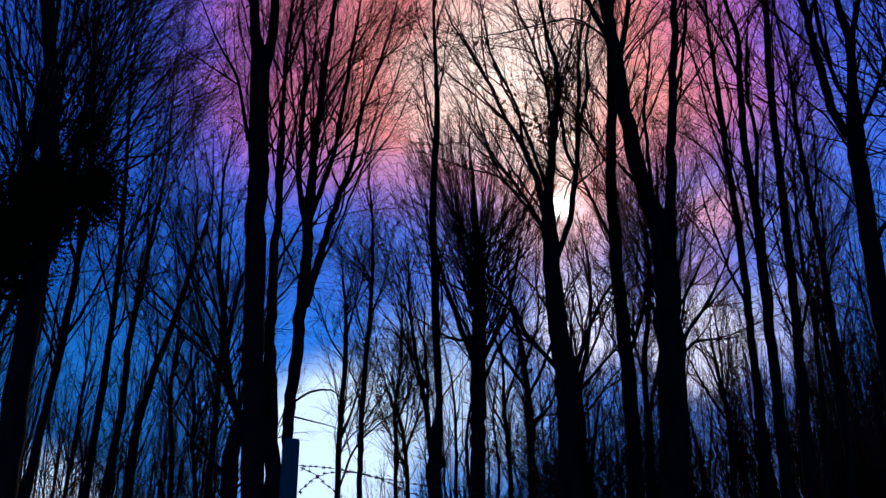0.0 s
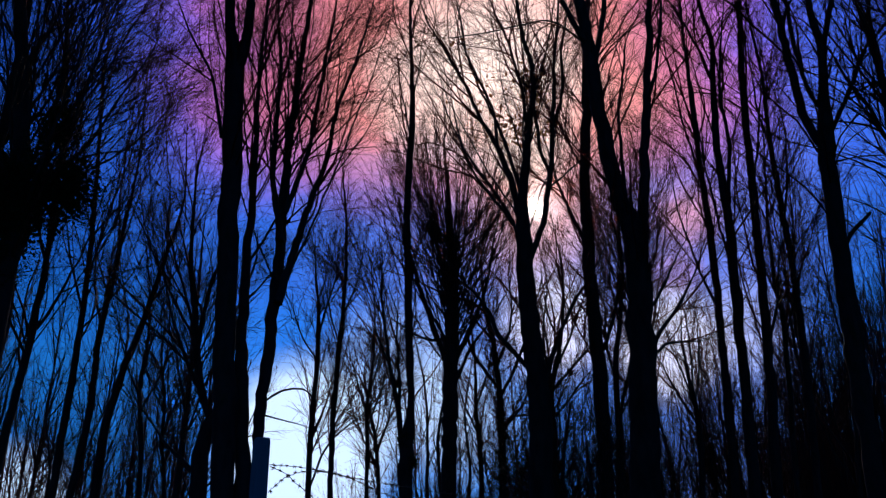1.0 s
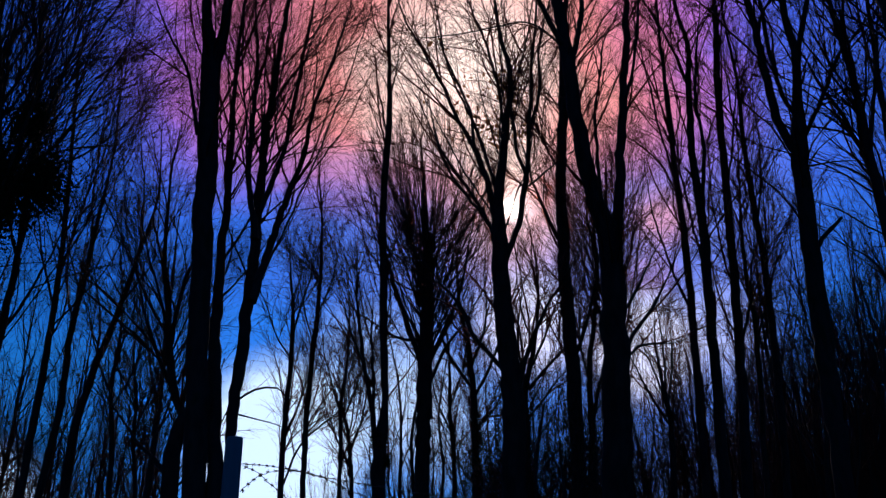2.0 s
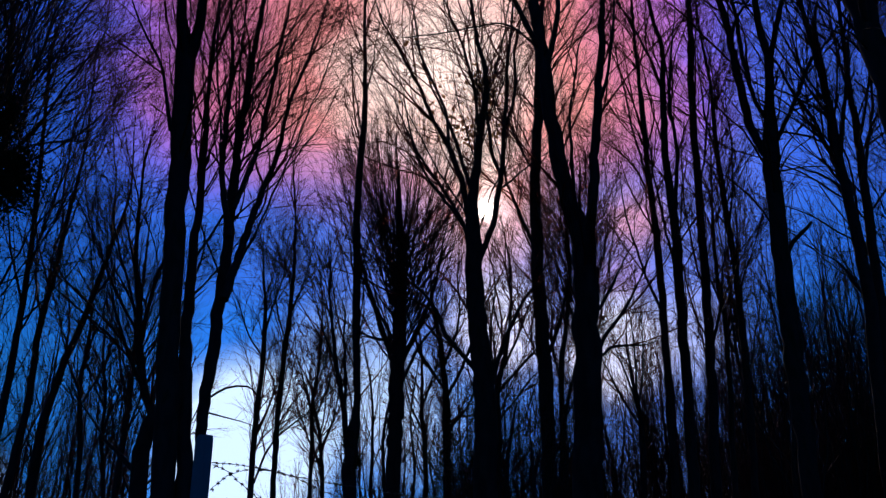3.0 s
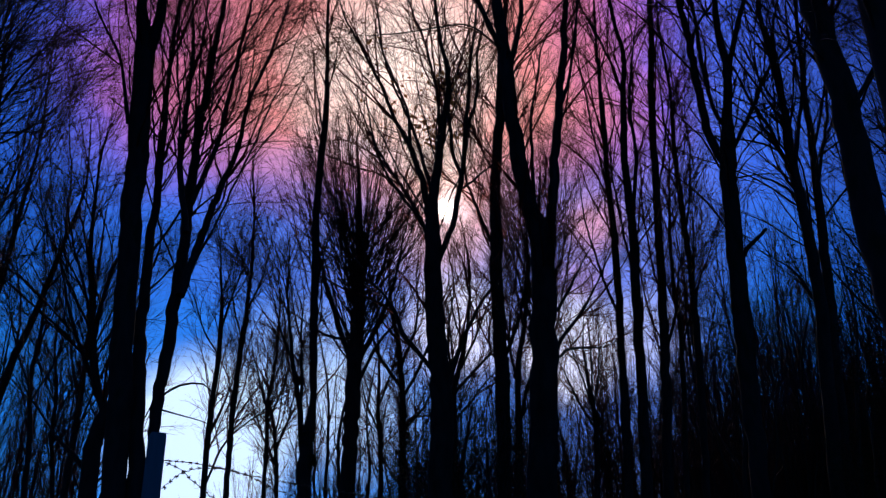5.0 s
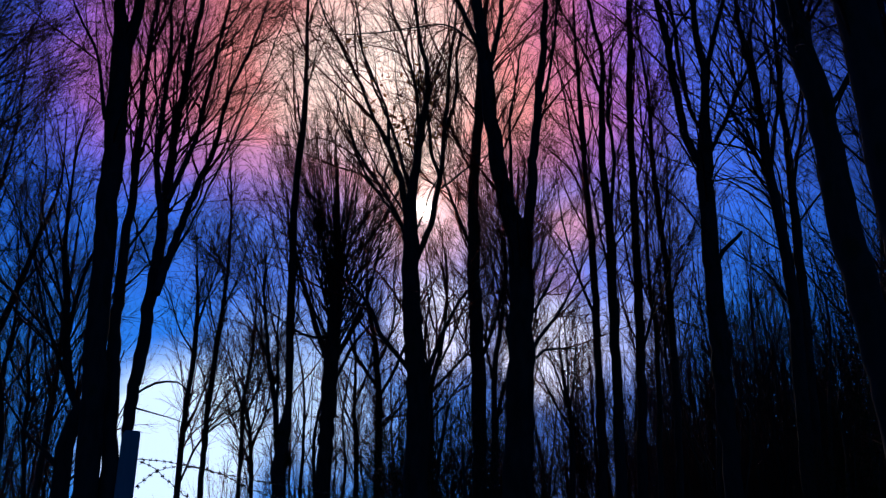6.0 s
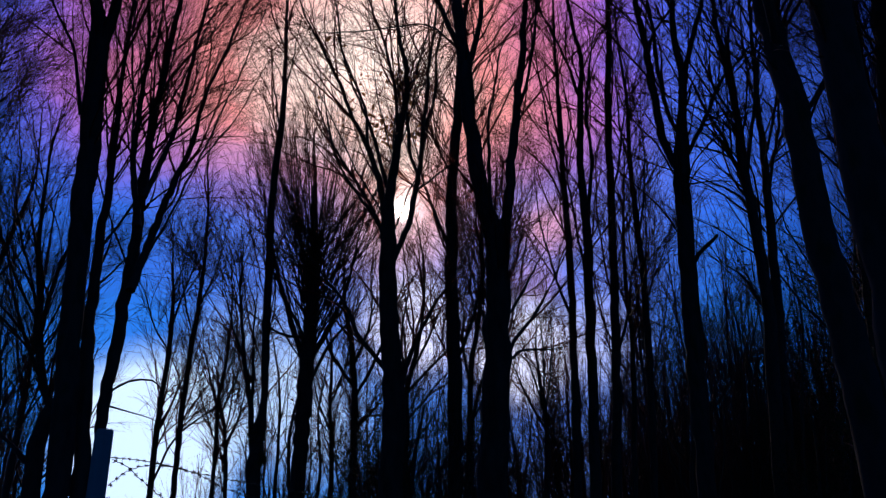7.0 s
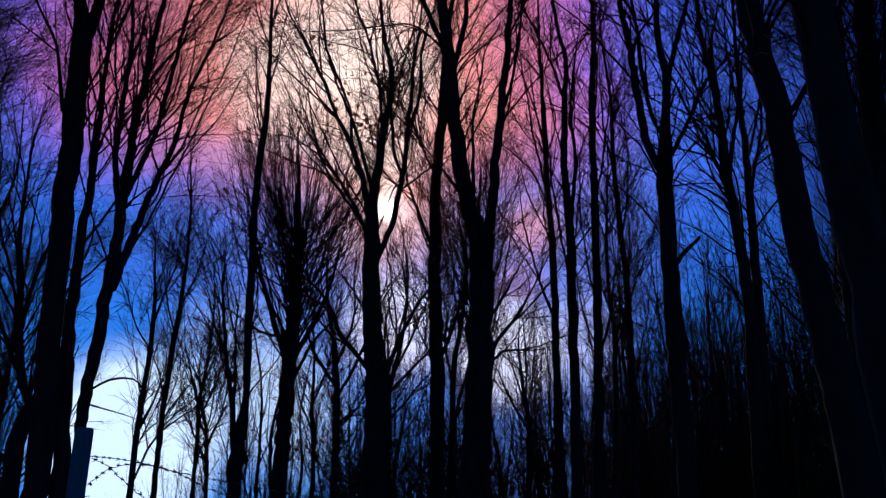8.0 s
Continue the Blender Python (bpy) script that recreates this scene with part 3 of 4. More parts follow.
tree('beech_tree', -1.53, 19.94, 'round-headed beech with a broom-like crown', [(0.00, -0.25, 0.201), (0.02, 4.67, 0.160), (0.04, 6.56, 0.161), (0.09, 8.19, 0.155), (0.09, 9.65, 0.118), (0.06, 10.76, 0.078), (0.02, 11.63, 0.049), (-0.03, 12.37, 0.025)],
     [(1.0, [(0.06, 7.30, 0.065), (-0.50, 8.97, 0.057), (-0.87, 10.35, 0.038), (-1.08, 11.53, 0.017)]),
      (-1.0, [(0.09, 7.43, 0.060), (0.61, 8.46, 0.050), (0.90, 9.37, 0.030), (1.00, 10.02, 0.015)]),
      (0.5, [(0.05, 6.81, 0.039), (0.49, 7.88, 0.036), (1.02, 8.74, 0.021)]),
      (-0.5, [(0.05, 8.06, 0.040), (-0.49, 7.99, 0.030), (-1.09, 8.29, 0.015)])],
     dense=3.6, seed=12, reach=.60, spread=.6, base=3, fans=[(112, 7.3, 10.4, 2.1, 13.5)], low=7.3, fine=0.0026)
tree('beech_tree', 0.23, 14.00, 'beech forking low, with a few dry leaves still hanging', [(0.00, -0.25, 0.223), (0.04, 3.64, 0.178), (0.06, 4.62, 0.176), (0.03, 5.29, 0.164), (-0.05, 6.36, 0.144), (-0.08, 7.19, 0.135), (-0.09, 7.78, 0.125), (-0.09, 8.37, 0.085), (0.06, 9.62, 0.057), (0.16, 10.71, 0.045), (0.00, 11.65, 0.032), (-0.14, 13.02, 0.024)],
     [(0.8, [(-0.08, 7.68, 0.066), (-0.22, 8.56, 0.053), (-0.43, 9.40, 0.047), (-0.71, 10.06, 0.036), (-1.10, 11.12, 0.029), (-1.73, 12.52, 0.017)]),
      (-0.6, [(-0.00, 7.33, 0.051), (0.21, 7.86, 0.047), (0.32, 8.35, 0.044), (0.37, 8.70, 0.044), (0.44, 9.46, 0.034), (0.51, 10.46, 0.027), (0.64, 11.73, 0.016)]),
      (0.8, [(0.37, 8.85, 0.030), (0.23, 9.39, 0.031), (0.18, 10.51, 0.028), (0.37, 11.32, 0.021), (0.59, 12.55, 0.013)]),
      (0.6, [(-0.47, 9.28, 0.031), (-0.55, 10.22, 0.024), (-0.97, 11.43, 0.021), (-1.17, 12.83, 0.013)]),
      (1.0, [(-0.06, 7.48, 0.036), (-0.42, 8.45, 0.031), (-1.03, 9.63, 0.020), (-1.45, 10.78, 0.013)]),
      (-0.8, [(0.11, 5.20, 0.048), (0.35, 5.89, 0.034), (0.58, 6.32, 0.024), (0.84, 6.65, 0.013)]),
      (0.8, [(-0.03, 5.47, 0.041), (-0.25, 5.80, 0.039), (-0.54, 6.23, 0.036), (-0.76, 6.79, 0.030), (-1.09, 7.27, 0.015)]),
      (0.5, [(0.04, 9.62, 0.031), (-0.07, 10.73, 0.024), (-0.30, 11.80, 0.021), (-0.64, 12.96, 0.013)]),
      (0.5, [(-0.11, 8.53, 0.034), (-0.29, 9.28, 0.031), (-0.55, 10.14, 0.024), (-0.88, 11.04, 0.016), (-1.17, 12.25, 0.008)]),
      (-0.5, [(0.45, 9.64, 0.027), (0.65, 10.34, 0.023), (0.65, 11.01, 0.019), (0.85, 11.79, 0.012)]),
      (0.7, [(-0.10, 7.68, 0.026), (-0.46, 8.33, 0.023), (-0.92, 9.12, 0.019), (-1.16, 9.95, 0.016), (-1.29, 10.82, 0.008)]),
      (-0.6, [(0.33, 8.55, 0.019), (0.55, 8.58, 0.015), (0.74, 8.61, 0.011)])],
     dense=.6, seed=13, reach=1.0, low=5.2, fine=0.0042, base=9, fans=[(6, 7.6, 9.4, 1.5, 12.8)])
tree('beech_tree', 1.33, 15.94, 'straight beech stem beside a forked one', [(0.00, -0.25, 0.158), (0.02, 3.92, 0.126), (0.03, 5.21, 0.126), (0.00, 6.79, 0.122), (-0.03, 8.15, 0.112), (-0.02, 9.61, 0.096), (0.10, 11.16, 0.090), (0.19, 12.82, 0.057), (0.43, 14.72, 0.032)],
     [(0.6, [(-0.06, 8.38, 0.037), (-0.37, 9.28, 0.030), (-0.59, 10.11, 0.018), (-0.73, 10.85, 0.014)]),
      (-0.6, [(0.01, 6.18, 0.039), (0.32, 6.87, 0.031), (0.52, 7.66, 0.020)]),
      (0.5, [(0.01, 9.84, 0.026), (-0.29, 10.61, 0.018), (-0.47, 11.40, 0.009)])],
     dense=.8, seed=14, low=6.1, fine=0.0043)
tree('beech_tree', 1.34, 11.93, 'stout beech forking into two tall stems', [(0.00, -0.25, 0.242), (0.11, 3.25, 0.194), (0.17, 4.21, 0.181), (0.22, 5.22, 0.167), (0.26, 5.98, 0.164), (0.26, 6.63, 0.160), (0.11, 7.23, 0.114), (-0.01, 7.93, 0.109), (-0.10, 8.77, 0.101), (-0.17, 9.74, 0.100), (-0.26, 10.56, 0.079), (-0.42, 11.87, 0.049)],
     [(0.6, [(0.31, 6.54, 0.080), (0.44, 7.42, 0.073), (0.52, 8.27, 0.065), (0.64, 9.36, 0.058), (0.73, 10.13, 0.052), (0.83, 11.47, 0.036)]),
      (-0.5, [(0.60, 8.76, 0.026), (0.75, 9.19, 0.023), (0.86, 9.82, 0.020), (0.91, 10.57, 0.013)]),
      (0.4, [(-0.14, 9.44, 0.047), (0.04, 10.24, 0.042), (0.17, 11.65, 0.025)]),
      (0.5, [(0.18, 6.80, 0.031), (0.18, 7.73, 0.026), (0.18, 8.74, 0.020), (0.35, 9.90, 0.014)]),
      (0.6, [(0.30, 4.92, 0.032), (0.47, 5.38, 0.027), (0.74, 5.78, 0.024), (0.98, 6.23, 0.013)]),
      (0.8, [(0.42, 5.06, 0.020), (0.59, 5.30, 0.018), (0.97, 5.42, 0.009)]),
      (0.8, [(0.29, 5.52, 0.024), (0.60, 6.11, 0.019), (0.85, 6.74, 0.010)]),
      (-0.6, [(-0.17, 9.74, 0.047), (-0.38, 10.05, 0.040), (-0.61, 10.57, 0.027)]),
      (0.8, [(-0.21, 9.79, 0.017), (-0.69, 10.47, 0.014), (-1.42, 10.64, 0.011), (-2.28, 10.77, 0.008)])],
     dense=.85, seed=15, low=4.9, fine=0.0032)
tree('beech_tree', 3.05, 14.69, 'slim upright beech among others', [(0.00, -0.25, 0.075), (0.06, 3.75, 0.060), (0.10, 5.35, 0.062), (0.14, 7.46, 0.061), (0.11, 8.93, 0.050), (0.09, 10.52, 0.038), (0.08, 11.85, 0.024), (0.10, 13.79, 0.015)],
     [(0.5, [(0.10, 8.83, 0.024), (-0.10, 10.21, 0.017), (-0.26, 11.84, 0.013)]),
      (0.5, [(0.10, 6.67, 0.027), (-0.15, 7.57, 0.020), (-0.36, 8.76, 0.012)])],
     dense=0.3, seed=16, low=5.9, fine=0.0040)
tree('beech_tree', 3.19, 14.14, 'slim beech with kinked upper stem', [(0.00, -0.25, 0.106), (0.07, 3.66, 0.085), (0.12, 5.20, 0.080), (0.16, 6.85, 0.075), (0.18, 8.04, 0.073), (0.15, 8.97, 0.062), (0.20, 10.18, 0.054), (0.28, 11.21, 0.042), (0.15, 12.07, 0.033), (0.02, 13.62, 0.025)],
     [(-0.5, [(0.20, 8.03, 0.034), (0.33, 9.09, 0.031), (0.31, 10.19, 0.024), (0.48, 11.21, 0.012)]),
      (0.5, [(0.21, 10.41, 0.024), (0.02, 11.35, 0.021), (-0.36, 12.49, 0.017), (-0.54, 13.56, 0.013)]),
      (0.7, [(0.16, 6.85, 0.022), (0.05, 7.84, 0.019), (-0.08, 9.23, 0.016), (-0.16, 11.23, 0.013)])],
     dense=0.36, seed=17, low=5.7, fine=0.0039)
tree('beech_tree', 3.67, 15.06, 'straight slim beech stem', [(0.00, -0.25, 0.102), (0.14, 3.82, 0.082), (0.25, 5.45, 0.077), (0.34, 7.62, 0.072), (0.41, 9.58, 0.066), (0.47, 10.98, 0.063), (0.57, 12.22, 0.055), (0.63, 14.08, 0.041)],
     [(0.4, [(0.38, 8.79, 0.020), (0.64, 10.13, 0.017), (0.85, 11.57, 0.009)]),
      (-0.4, [(0.26, 6.02, 0.031), (0.51, 6.72, 0.023), (0.63, 7.44, 0.012)])],
     dense=0.28, seed=18, low=6.0, fine=0.0042)
tree('beech_tree', 4.40, 15.38, 'thin curved beech with fine twigs', [(0.00, -0.25, 0.074), (0.10, 3.88, 0.059), (0.18, 5.55, 0.061), (0.22, 7.36, 0.059), (0.19, 8.65, 0.052), (0.16, 10.03, 0.044), (0.20, 11.37, 0.030), (0.12, 12.54, 0.021), (0.14, 13.89, 0.011)],
     [(0.5, [(0.18, 9.56, 0.021), (0.03, 10.91, 0.018), (0.04, 12.49, 0.009)]),
      (-0.5, [(0.19, 8.32, 0.021), (0.39, 9.42, 0.017), (0.42, 10.67, 0.008)])],
     dense=0.4, seed=19, low=6.1, fine=0.0043)
tree('beech_tree', 4.33, 16.44, 'thin beech stem in the thicket', [(0.00, -0.25, 0.056), (0.14, 4.05, 0.045), (0.25, 5.83, 0.047), (0.30, 7.10, 0.043), (0.26, 7.76, 0.039), (0.29, 8.90, 0.030), (0.41, 10.35, 0.015)],
     [(0.4, [(0.29, 7.32, 0.021), (0.13, 8.07, 0.018), (0.11, 9.09, 0.009)]),
      (-0.5, [(0.29, 6.67, 0.021), (0.49, 7.11, 0.017), (0.61, 7.77, 0.008)])],
     dense=0.3, seed=20, low=6.5, fine=0.0046)
tree('beech_tree', 4.25, 12.29, 'smooth beech with a wide fork and a broken stub', [(0.00, -0.25, 0.152), (0.04, 3.36, 0.122), (0.06, 4.55, 0.123), (0.08, 5.82, 0.124), (0.11, 7.02, 0.120), (0.14, 7.83, 0.119), (0.17, 8.29, 0.117), (0.26, 9.06, 0.068), (0.32, 9.75, 0.065), (0.26, 10.39, 0.049), (0.30, 11.47, 0.038), (0.35, 12.98, 0.026)],
     [(0.5, [(0.09, 8.11, 0.065), (-0.06, 8.67, 0.063), (-0.13, 9.43, 0.061), (-0.19, 10.45, 0.056), (-0.28, 11.43, 0.046), (-0.39, 13.08, 0.028)]),
      (0.3, [(0.19, 8.63, 0.035), (0.04, 9.13, 0.032), (-0.03, 9.90, 0.033), (-0.05, 10.60, 0.030), (-0.11, 11.90, 0.019)]),
      (-0.5, [(0.33, 9.65, 0.046), (0.51, 10.13, 0.039), (0.71, 10.71, 0.032), (0.92, 11.73, 0.018)]),
      (0.6, [(0.23, 8.24, 0.031), (0.55, 8.90, 0.032), (0.88, 9.65, 0.029), (1.18, 10.06, 0.018), (1.56, 10.69, 0.011)]),
      (0.0, [(0.09, 6.41, 0.039), (0.26, 6.72, 0.033), (0.41, 6.84, 0.030), (0.55, 6.98, 0.023)]),
      (0.5, [(-0.14, 10.19, 0.025), (-0.03, 10.72, 0.022), (0.28, 11.29, 0.015)]),
      (0.4, [(0.25, 7.82, 0.014), (0.58, 7.92, 0.010), (0.95, 7.97, 0.007)])],
     dense=.45, seed=21, low=6.6, fine=0.0035)
tree('beech_tree', 5.00, 12.00, 'leaning beech with steep side limbs', [(0.00, -0.25, 0.116), (0.13, 3.32, 0.093), (0.20, 4.48, 0.089), (0.28, 5.88, 0.086), (0.27, 6.80, 0.077), (0.23, 7.60, 0.068), (0.22, 8.72, 0.054), (0.17, 9.62, 0.040), (0.10, 10.36, 0.033), (0.12, 11.88, 0.021)],
     [(0.6, [(0.25, 7.24, 0.036), (0.08, 8.28, 0.031), (-0.24, 9.33, 0.022), (-0.48, 10.23, 0.011)]),
      (-0.5, [(0.22, 7.70, 0.030), (0.40, 8.50, 0.027), (0.57, 9.23, 0.020), (0.75, 10.07, 0.010)]),
      (0.6, [(0.24, 7.16, 0.023), (0.09, 7.68, 0.017), (-0.21, 8.05, 0.011)]),
      (0.4, [(0.22, 8.72, 0.021), (-0.01, 9.37, 0.018), (-0.27, 10.39, 0.011)]),
      (0.5, [(0.29, 5.72, 0.028), (0.12, 6.15, 0.026), (-0.01, 6.52, 0.013)])],
     dense=0.6, seed=22, low=6.0, fine=0.0035)
tree('beech_tree', 5.35, 12.40, 'slim beech with steep side limbs', [(0.00, -0.25, 0.103), (0.10, 3.39, 0.082), (0.16, 4.60, 0.078), (0.25, 6.04, 0.074), (0.30, 7.08, 0.065), (0.36, 8.18, 0.055), (0.38, 9.15, 0.044), (0.45, 10.59, 0.029), (0.53, 12.14, 0.017)],
     [(0.6, [(0.34, 7.71, 0.027), (0.63, 8.97, 0.021), (0.83, 10.36, 0.015)]),
      (-0.5, [(0.36, 8.27, 0.024), (0.62, 9.06, 0.017), (0.73, 9.98, 0.010)]),
      (0.5, [(0.37, 9.05, 0.021), (0.30, 10.14, 0.018), (0.34, 11.41, 0.012)])],
     dense=0.5, seed=23, low=6.2, fine=0.0036)
tree('beech_tree', 3.63, 6.57, 'thick leaning beech trunk close by', [(0.00, -0.25, 0.184), (-0.06, 2.42, 0.148), (-0.11, 3.42, 0.133), (-0.17, 4.06, 0.122), (-0.21, 4.55, 0.119), (-0.24, 5.59, 0.112), (-0.30, 6.17, 0.102), (-0.34, 6.78, 0.103), (-0.40, 7.84, 0.084)],
     [(0.8, [(-0.24, 5.43, 0.027), (0.10, 6.14, 0.020), (0.46, 7.10, 0.015)]),
      (-0.6, [(-0.30, 6.17, 0.036), (-0.30, 6.44, 0.031), (-0.37, 7.08, 0.020)])],
     dense=.5, seed=24, low=4.9, fine=0.0020)
tree('beech_tree', 3.13, 5.12, 'thick near beech trunk, almost black', [(0.00, -0.25, 0.199), (-0.04, 2.19, 0.159), (-0.07, 2.97, 0.150), (-0.09, 3.84, 0.147), (-0.11, 4.66, 0.134), (-0.12, 5.10, 0.131), (-0.12, 5.57, 0.131), (-0.12, 6.16, 0.113)],
     [(0.8, [(-0.08, 3.92, 0.029), (0.20, 4.53, 0.022), (0.55, 5.39, 0.015)]),
      (0.9, [(-0.11, 5.28, 0.028), (0.15, 6.09, 0.022), (0.52, 7.08, 0.015)])],
     dense=.5, seed=25, low=4.1, fine=0.0016)
tree('beech_tree', 4.69, 7.68, 'dark beech at the edge of the thicket', [(0.00, -0.25, 0.189), (0.04, 2.60, 0.151), (0.08, 3.76, 0.141), (0.13, 5.04, 0.132), (0.18, 6.22, 0.116), (0.26, 7.18, 0.100), (0.37, 8.21, 0.071)],
     [(0.8, [(0.14, 4.92, 0.038), (0.06, 5.76, 0.032), (0.00, 6.83, 0.022), (0.04, 8.00, 0.013)]),
      (-0.6, [(0.16, 5.62, 0.035), (0.43, 5.99, 0.025), (0.73, 6.58, 0.015)])],
     dense=1.5, seed=26, low=4.3, fine=0.0024)
tree('beech_tree', -0.46, 22.00, 'small bare tree with crooked spreading limbs', [(0.00, -0.25, 0.110), (0.01, 4.94, 0.088), (0.01, 6.49, 0.084), (-0.03, 7.55, 0.074), (-0.15, 8.66, 0.056), (-0.33, 9.53, 0.038), (-0.40, 10.56, 0.019)],
     [(0.8, [(0.02, 7.28, 0.043), (0.43, 8.17, 0.039), (0.75, 9.09, 0.028), (1.01, 10.07, 0.017)]),
      (-0.8, [(-0.01, 7.42, 0.043), (-0.55, 8.13, 0.038), (-0.89, 8.98, 0.022)]),
      (0.5, [(-0.07, 7.96, 0.038), (0.30, 9.16, 0.028), (0.29, 10.43, 0.017)]),
      (-0.4, [(-0.15, 8.66, 0.033), (-0.60, 9.18, 0.022), (-0.81, 9.97, 0.011)]),
      (0.4, [(0.01, 6.49, 0.032), (0.48, 7.05, 0.027), (0.75, 7.78, 0.017)])],
     dense=0.57, seed=27, reach=.7, low=5.4, fine=0.0042)
tree('beech_tree', 0.64, 20.99, 'small bare tree with wavy outer branches', [(0.00, -0.25, 0.090), (0.05, 4.74, 0.072), (0.07, 6.21, 0.069), (0.06, 7.09, 0.064), (0.29, 8.13, 0.047), (0.43, 9.20, 0.030), (0.41, 10.18, 0.018)],
     [(0.8, [(0.08, 7.09, 0.036), (0.65, 7.83, 0.032), (1.26, 8.61, 0.022)]),
      (-0.5, [(0.19, 7.60, 0.031), (0.55, 8.30, 0.026), (0.88, 9.13, 0.016)]),
      (0.4, [(0.09, 7.22, 0.031), (-0.08, 8.34, 0.026), (0.03, 9.37, 0.016)]),
      (0.6, [(0.07, 6.46, 0.030), (0.50, 7.03, 0.026), (0.90, 7.61, 0.016)]),
      (-0.5, [(0.30, 8.26, 0.026), (0.07, 8.72, 0.021), (-0.03, 9.45, 0.010)])],
     dense=0.54, seed=28, reach=.7, low=5.1, fine=0.0042)
tree('beech_tree', 1.83, 19.92, 'slim bare tree among stouter stems', [(0.00, -0.25, 0.092), (0.11, 4.53, 0.073), (0.17, 5.91, 0.065), (0.20, 7.23, 0.061), (0.37, 8.34, 0.051), (0.51, 9.51, 0.035), (0.50, 10.60, 0.018)],
     [(0.6, [(0.20, 6.86, 0.029), (0.06, 7.82, 0.025), (0.06, 8.97, 0.016)]),
      (-0.5, [(0.35, 8.22, 0.025), (0.23, 9.04, 0.020), (0.18, 9.87, 0.010)])],
     dense=0.60, seed=29, reach=.8, low=5.8, fine=0.0042)
tree('beech_tree', 3.55, 20.70, 'low round-headed tree with fanned fine branches', [(0.00, -0.25, 0.081), (0.16, 4.60, 0.065), (0.22, 5.78, 0.061), (0.20, 6.63, 0.050), (0.10, 7.38, 0.034), (0.05, 8.03, 0.017)],
     [(0.6, [(0.22, 6.14, 0.029), (-0.17, 6.98, 0.025), (-0.45, 7.73, 0.016)]),
      (-0.4, [(0.22, 6.38, 0.029), (0.01, 7.21, 0.020), (-0.22, 7.93, 0.010)]),
      (0.5, [(0.20, 6.63, 0.030), (0.37, 7.56, 0.020), (0.42, 8.55, 0.010)]),
      (0.4, [(0.17, 6.75, 0.025), (0.22, 7.81, 0.020), (0.17, 8.81, 0.010)])],
     dense=0.60, seed=30, reach=.62, low=4.5, fine=0.0042)
tree('beech_tree', -0.88, 22.98, 'slender bare tree with a narrow crown', [(0.00, -0.25, 0.077), (-0.08, 5.10, 0.061), (-0.12, 6.32, 0.056), (-0.20, 7.28, 0.051), (-0.20, 8.27, 0.032), (-0.27, 9.15, 0.020)],
     [(0.6, [(-0.14, 6.59, 0.028), (-0.51, 7.50, 0.023), (-0.71, 8.45, 0.012)]),
      (-0.4, [(-0.19, 7.28, 0.028), (0.14, 8.21, 0.023), (0.23, 8.86, 0.011)])],
     dense=0.52, seed=31, reach=.7, low=5.3, fine=0.0042)
tree('beech_tree', -3.12, 22.79, 'young bare tree with a rounded crown', [(0.00, -0.25, 0.062), (-0.25, 5.17, 0.049), (-0.31, 5.98, 0.050), (-0.41, 6.79, 0.038), (-0.58, 7.48, 0.019)],
     [(0.6, [(-0.31, 5.85, 0.027), (-0.71, 6.72, 0.023), (-0.99, 7.49, 0.012)]),
      (-0.4, [(-0.34, 6.25, 0.028), (-0.06, 7.02, 0.022), (0.03, 7.66, 0.011)]),
      (0.4, [(-0.38, 6.52, 0.022), (-0.28, 7.39, 0.017), (-0.32, 8.16, 0.012)])],
     dense=0.68, seed=32, reach=.6, low=5.0, fine=0.0042)
tree('beech_tree', -6.95, 17.68, 'dim bare tree in the blue dusk', [(0.00, -0.25, 0.086), (-0.16, 4.52, 0.069), (-0.23, 5.59, 0.065), (-0.37, 6.46, 0.056), (-0.34, 7.37, 0.042), (-0.37, 8.32, 0.026), (-0.53, 9.16, 0.016)],
     [(0.6, [(-0.31, 6.13, 0.031), (0.01, 7.02, 0.023), (0.16, 7.84, 0.014)]),
      (-0.5, [(-0.35, 6.35, 0.027), (-0.70, 7.04, 0.022), (-0.92, 7.75, 0.013)]),
      (0.5, [(-0.34, 7.14, 0.023), (-0.15, 8.06, 0.019), (-0.12, 8.89, 0.010)])],
     dense=.40, seed=33, slim=.75, reach=.8, low=4.6, fine=0.0042)
tree('beech_tree', -6.96, 19.82, 'dim slender tree deep in the wood', [(0.00, -0.25, 0.068), (-0.44, 4.85, 0.055), (-0.61, 5.92, 0.056), (-0.65, 6.89, 0.045), (-0.82, 7.76, 0.034), (-0.82, 8.67, 0.018)],
     [(0.5, [(-0.61, 6.16, 0.025), (-0.37, 7.09, 0.020), (-0.29, 7.94, 0.010)]),
      (-0.5, [(-0.65, 6.64, 0.025), (-0.99, 7.18, 0.020), (-1.21, 7.84, 0.010)])],
     dense=.40, seed=34, slim=.75, reach=.8, low=4.8, fine=0.0042)
tree('beech_tree', 2.62, 20.80, 'far beech with a tall broom of fine twigs', [(0.00, -0.25, 0.10), (0.02, 4.6, 0.085), (0.05, 8.0, 0.070), (0.02, 11.0, 0.040), (0.0, 13.5, 0.015)],
     [(0.5, [(0.04, 7.2, 0.030), (0.5, 9.0, 0.022), (0.9, 11.0, 0.010)]),
      (-0.5, [(0.04, 7.8, 0.028), (-0.4, 9.6, 0.020), (-0.7, 11.4, 0.010)])],
     dense=1.6, seed=35, reach=.75, low=6.8, fine=0.0026, spread=.7, fans=[(26, 6.8, 10.5, 1.7, 14.2)], base=4)
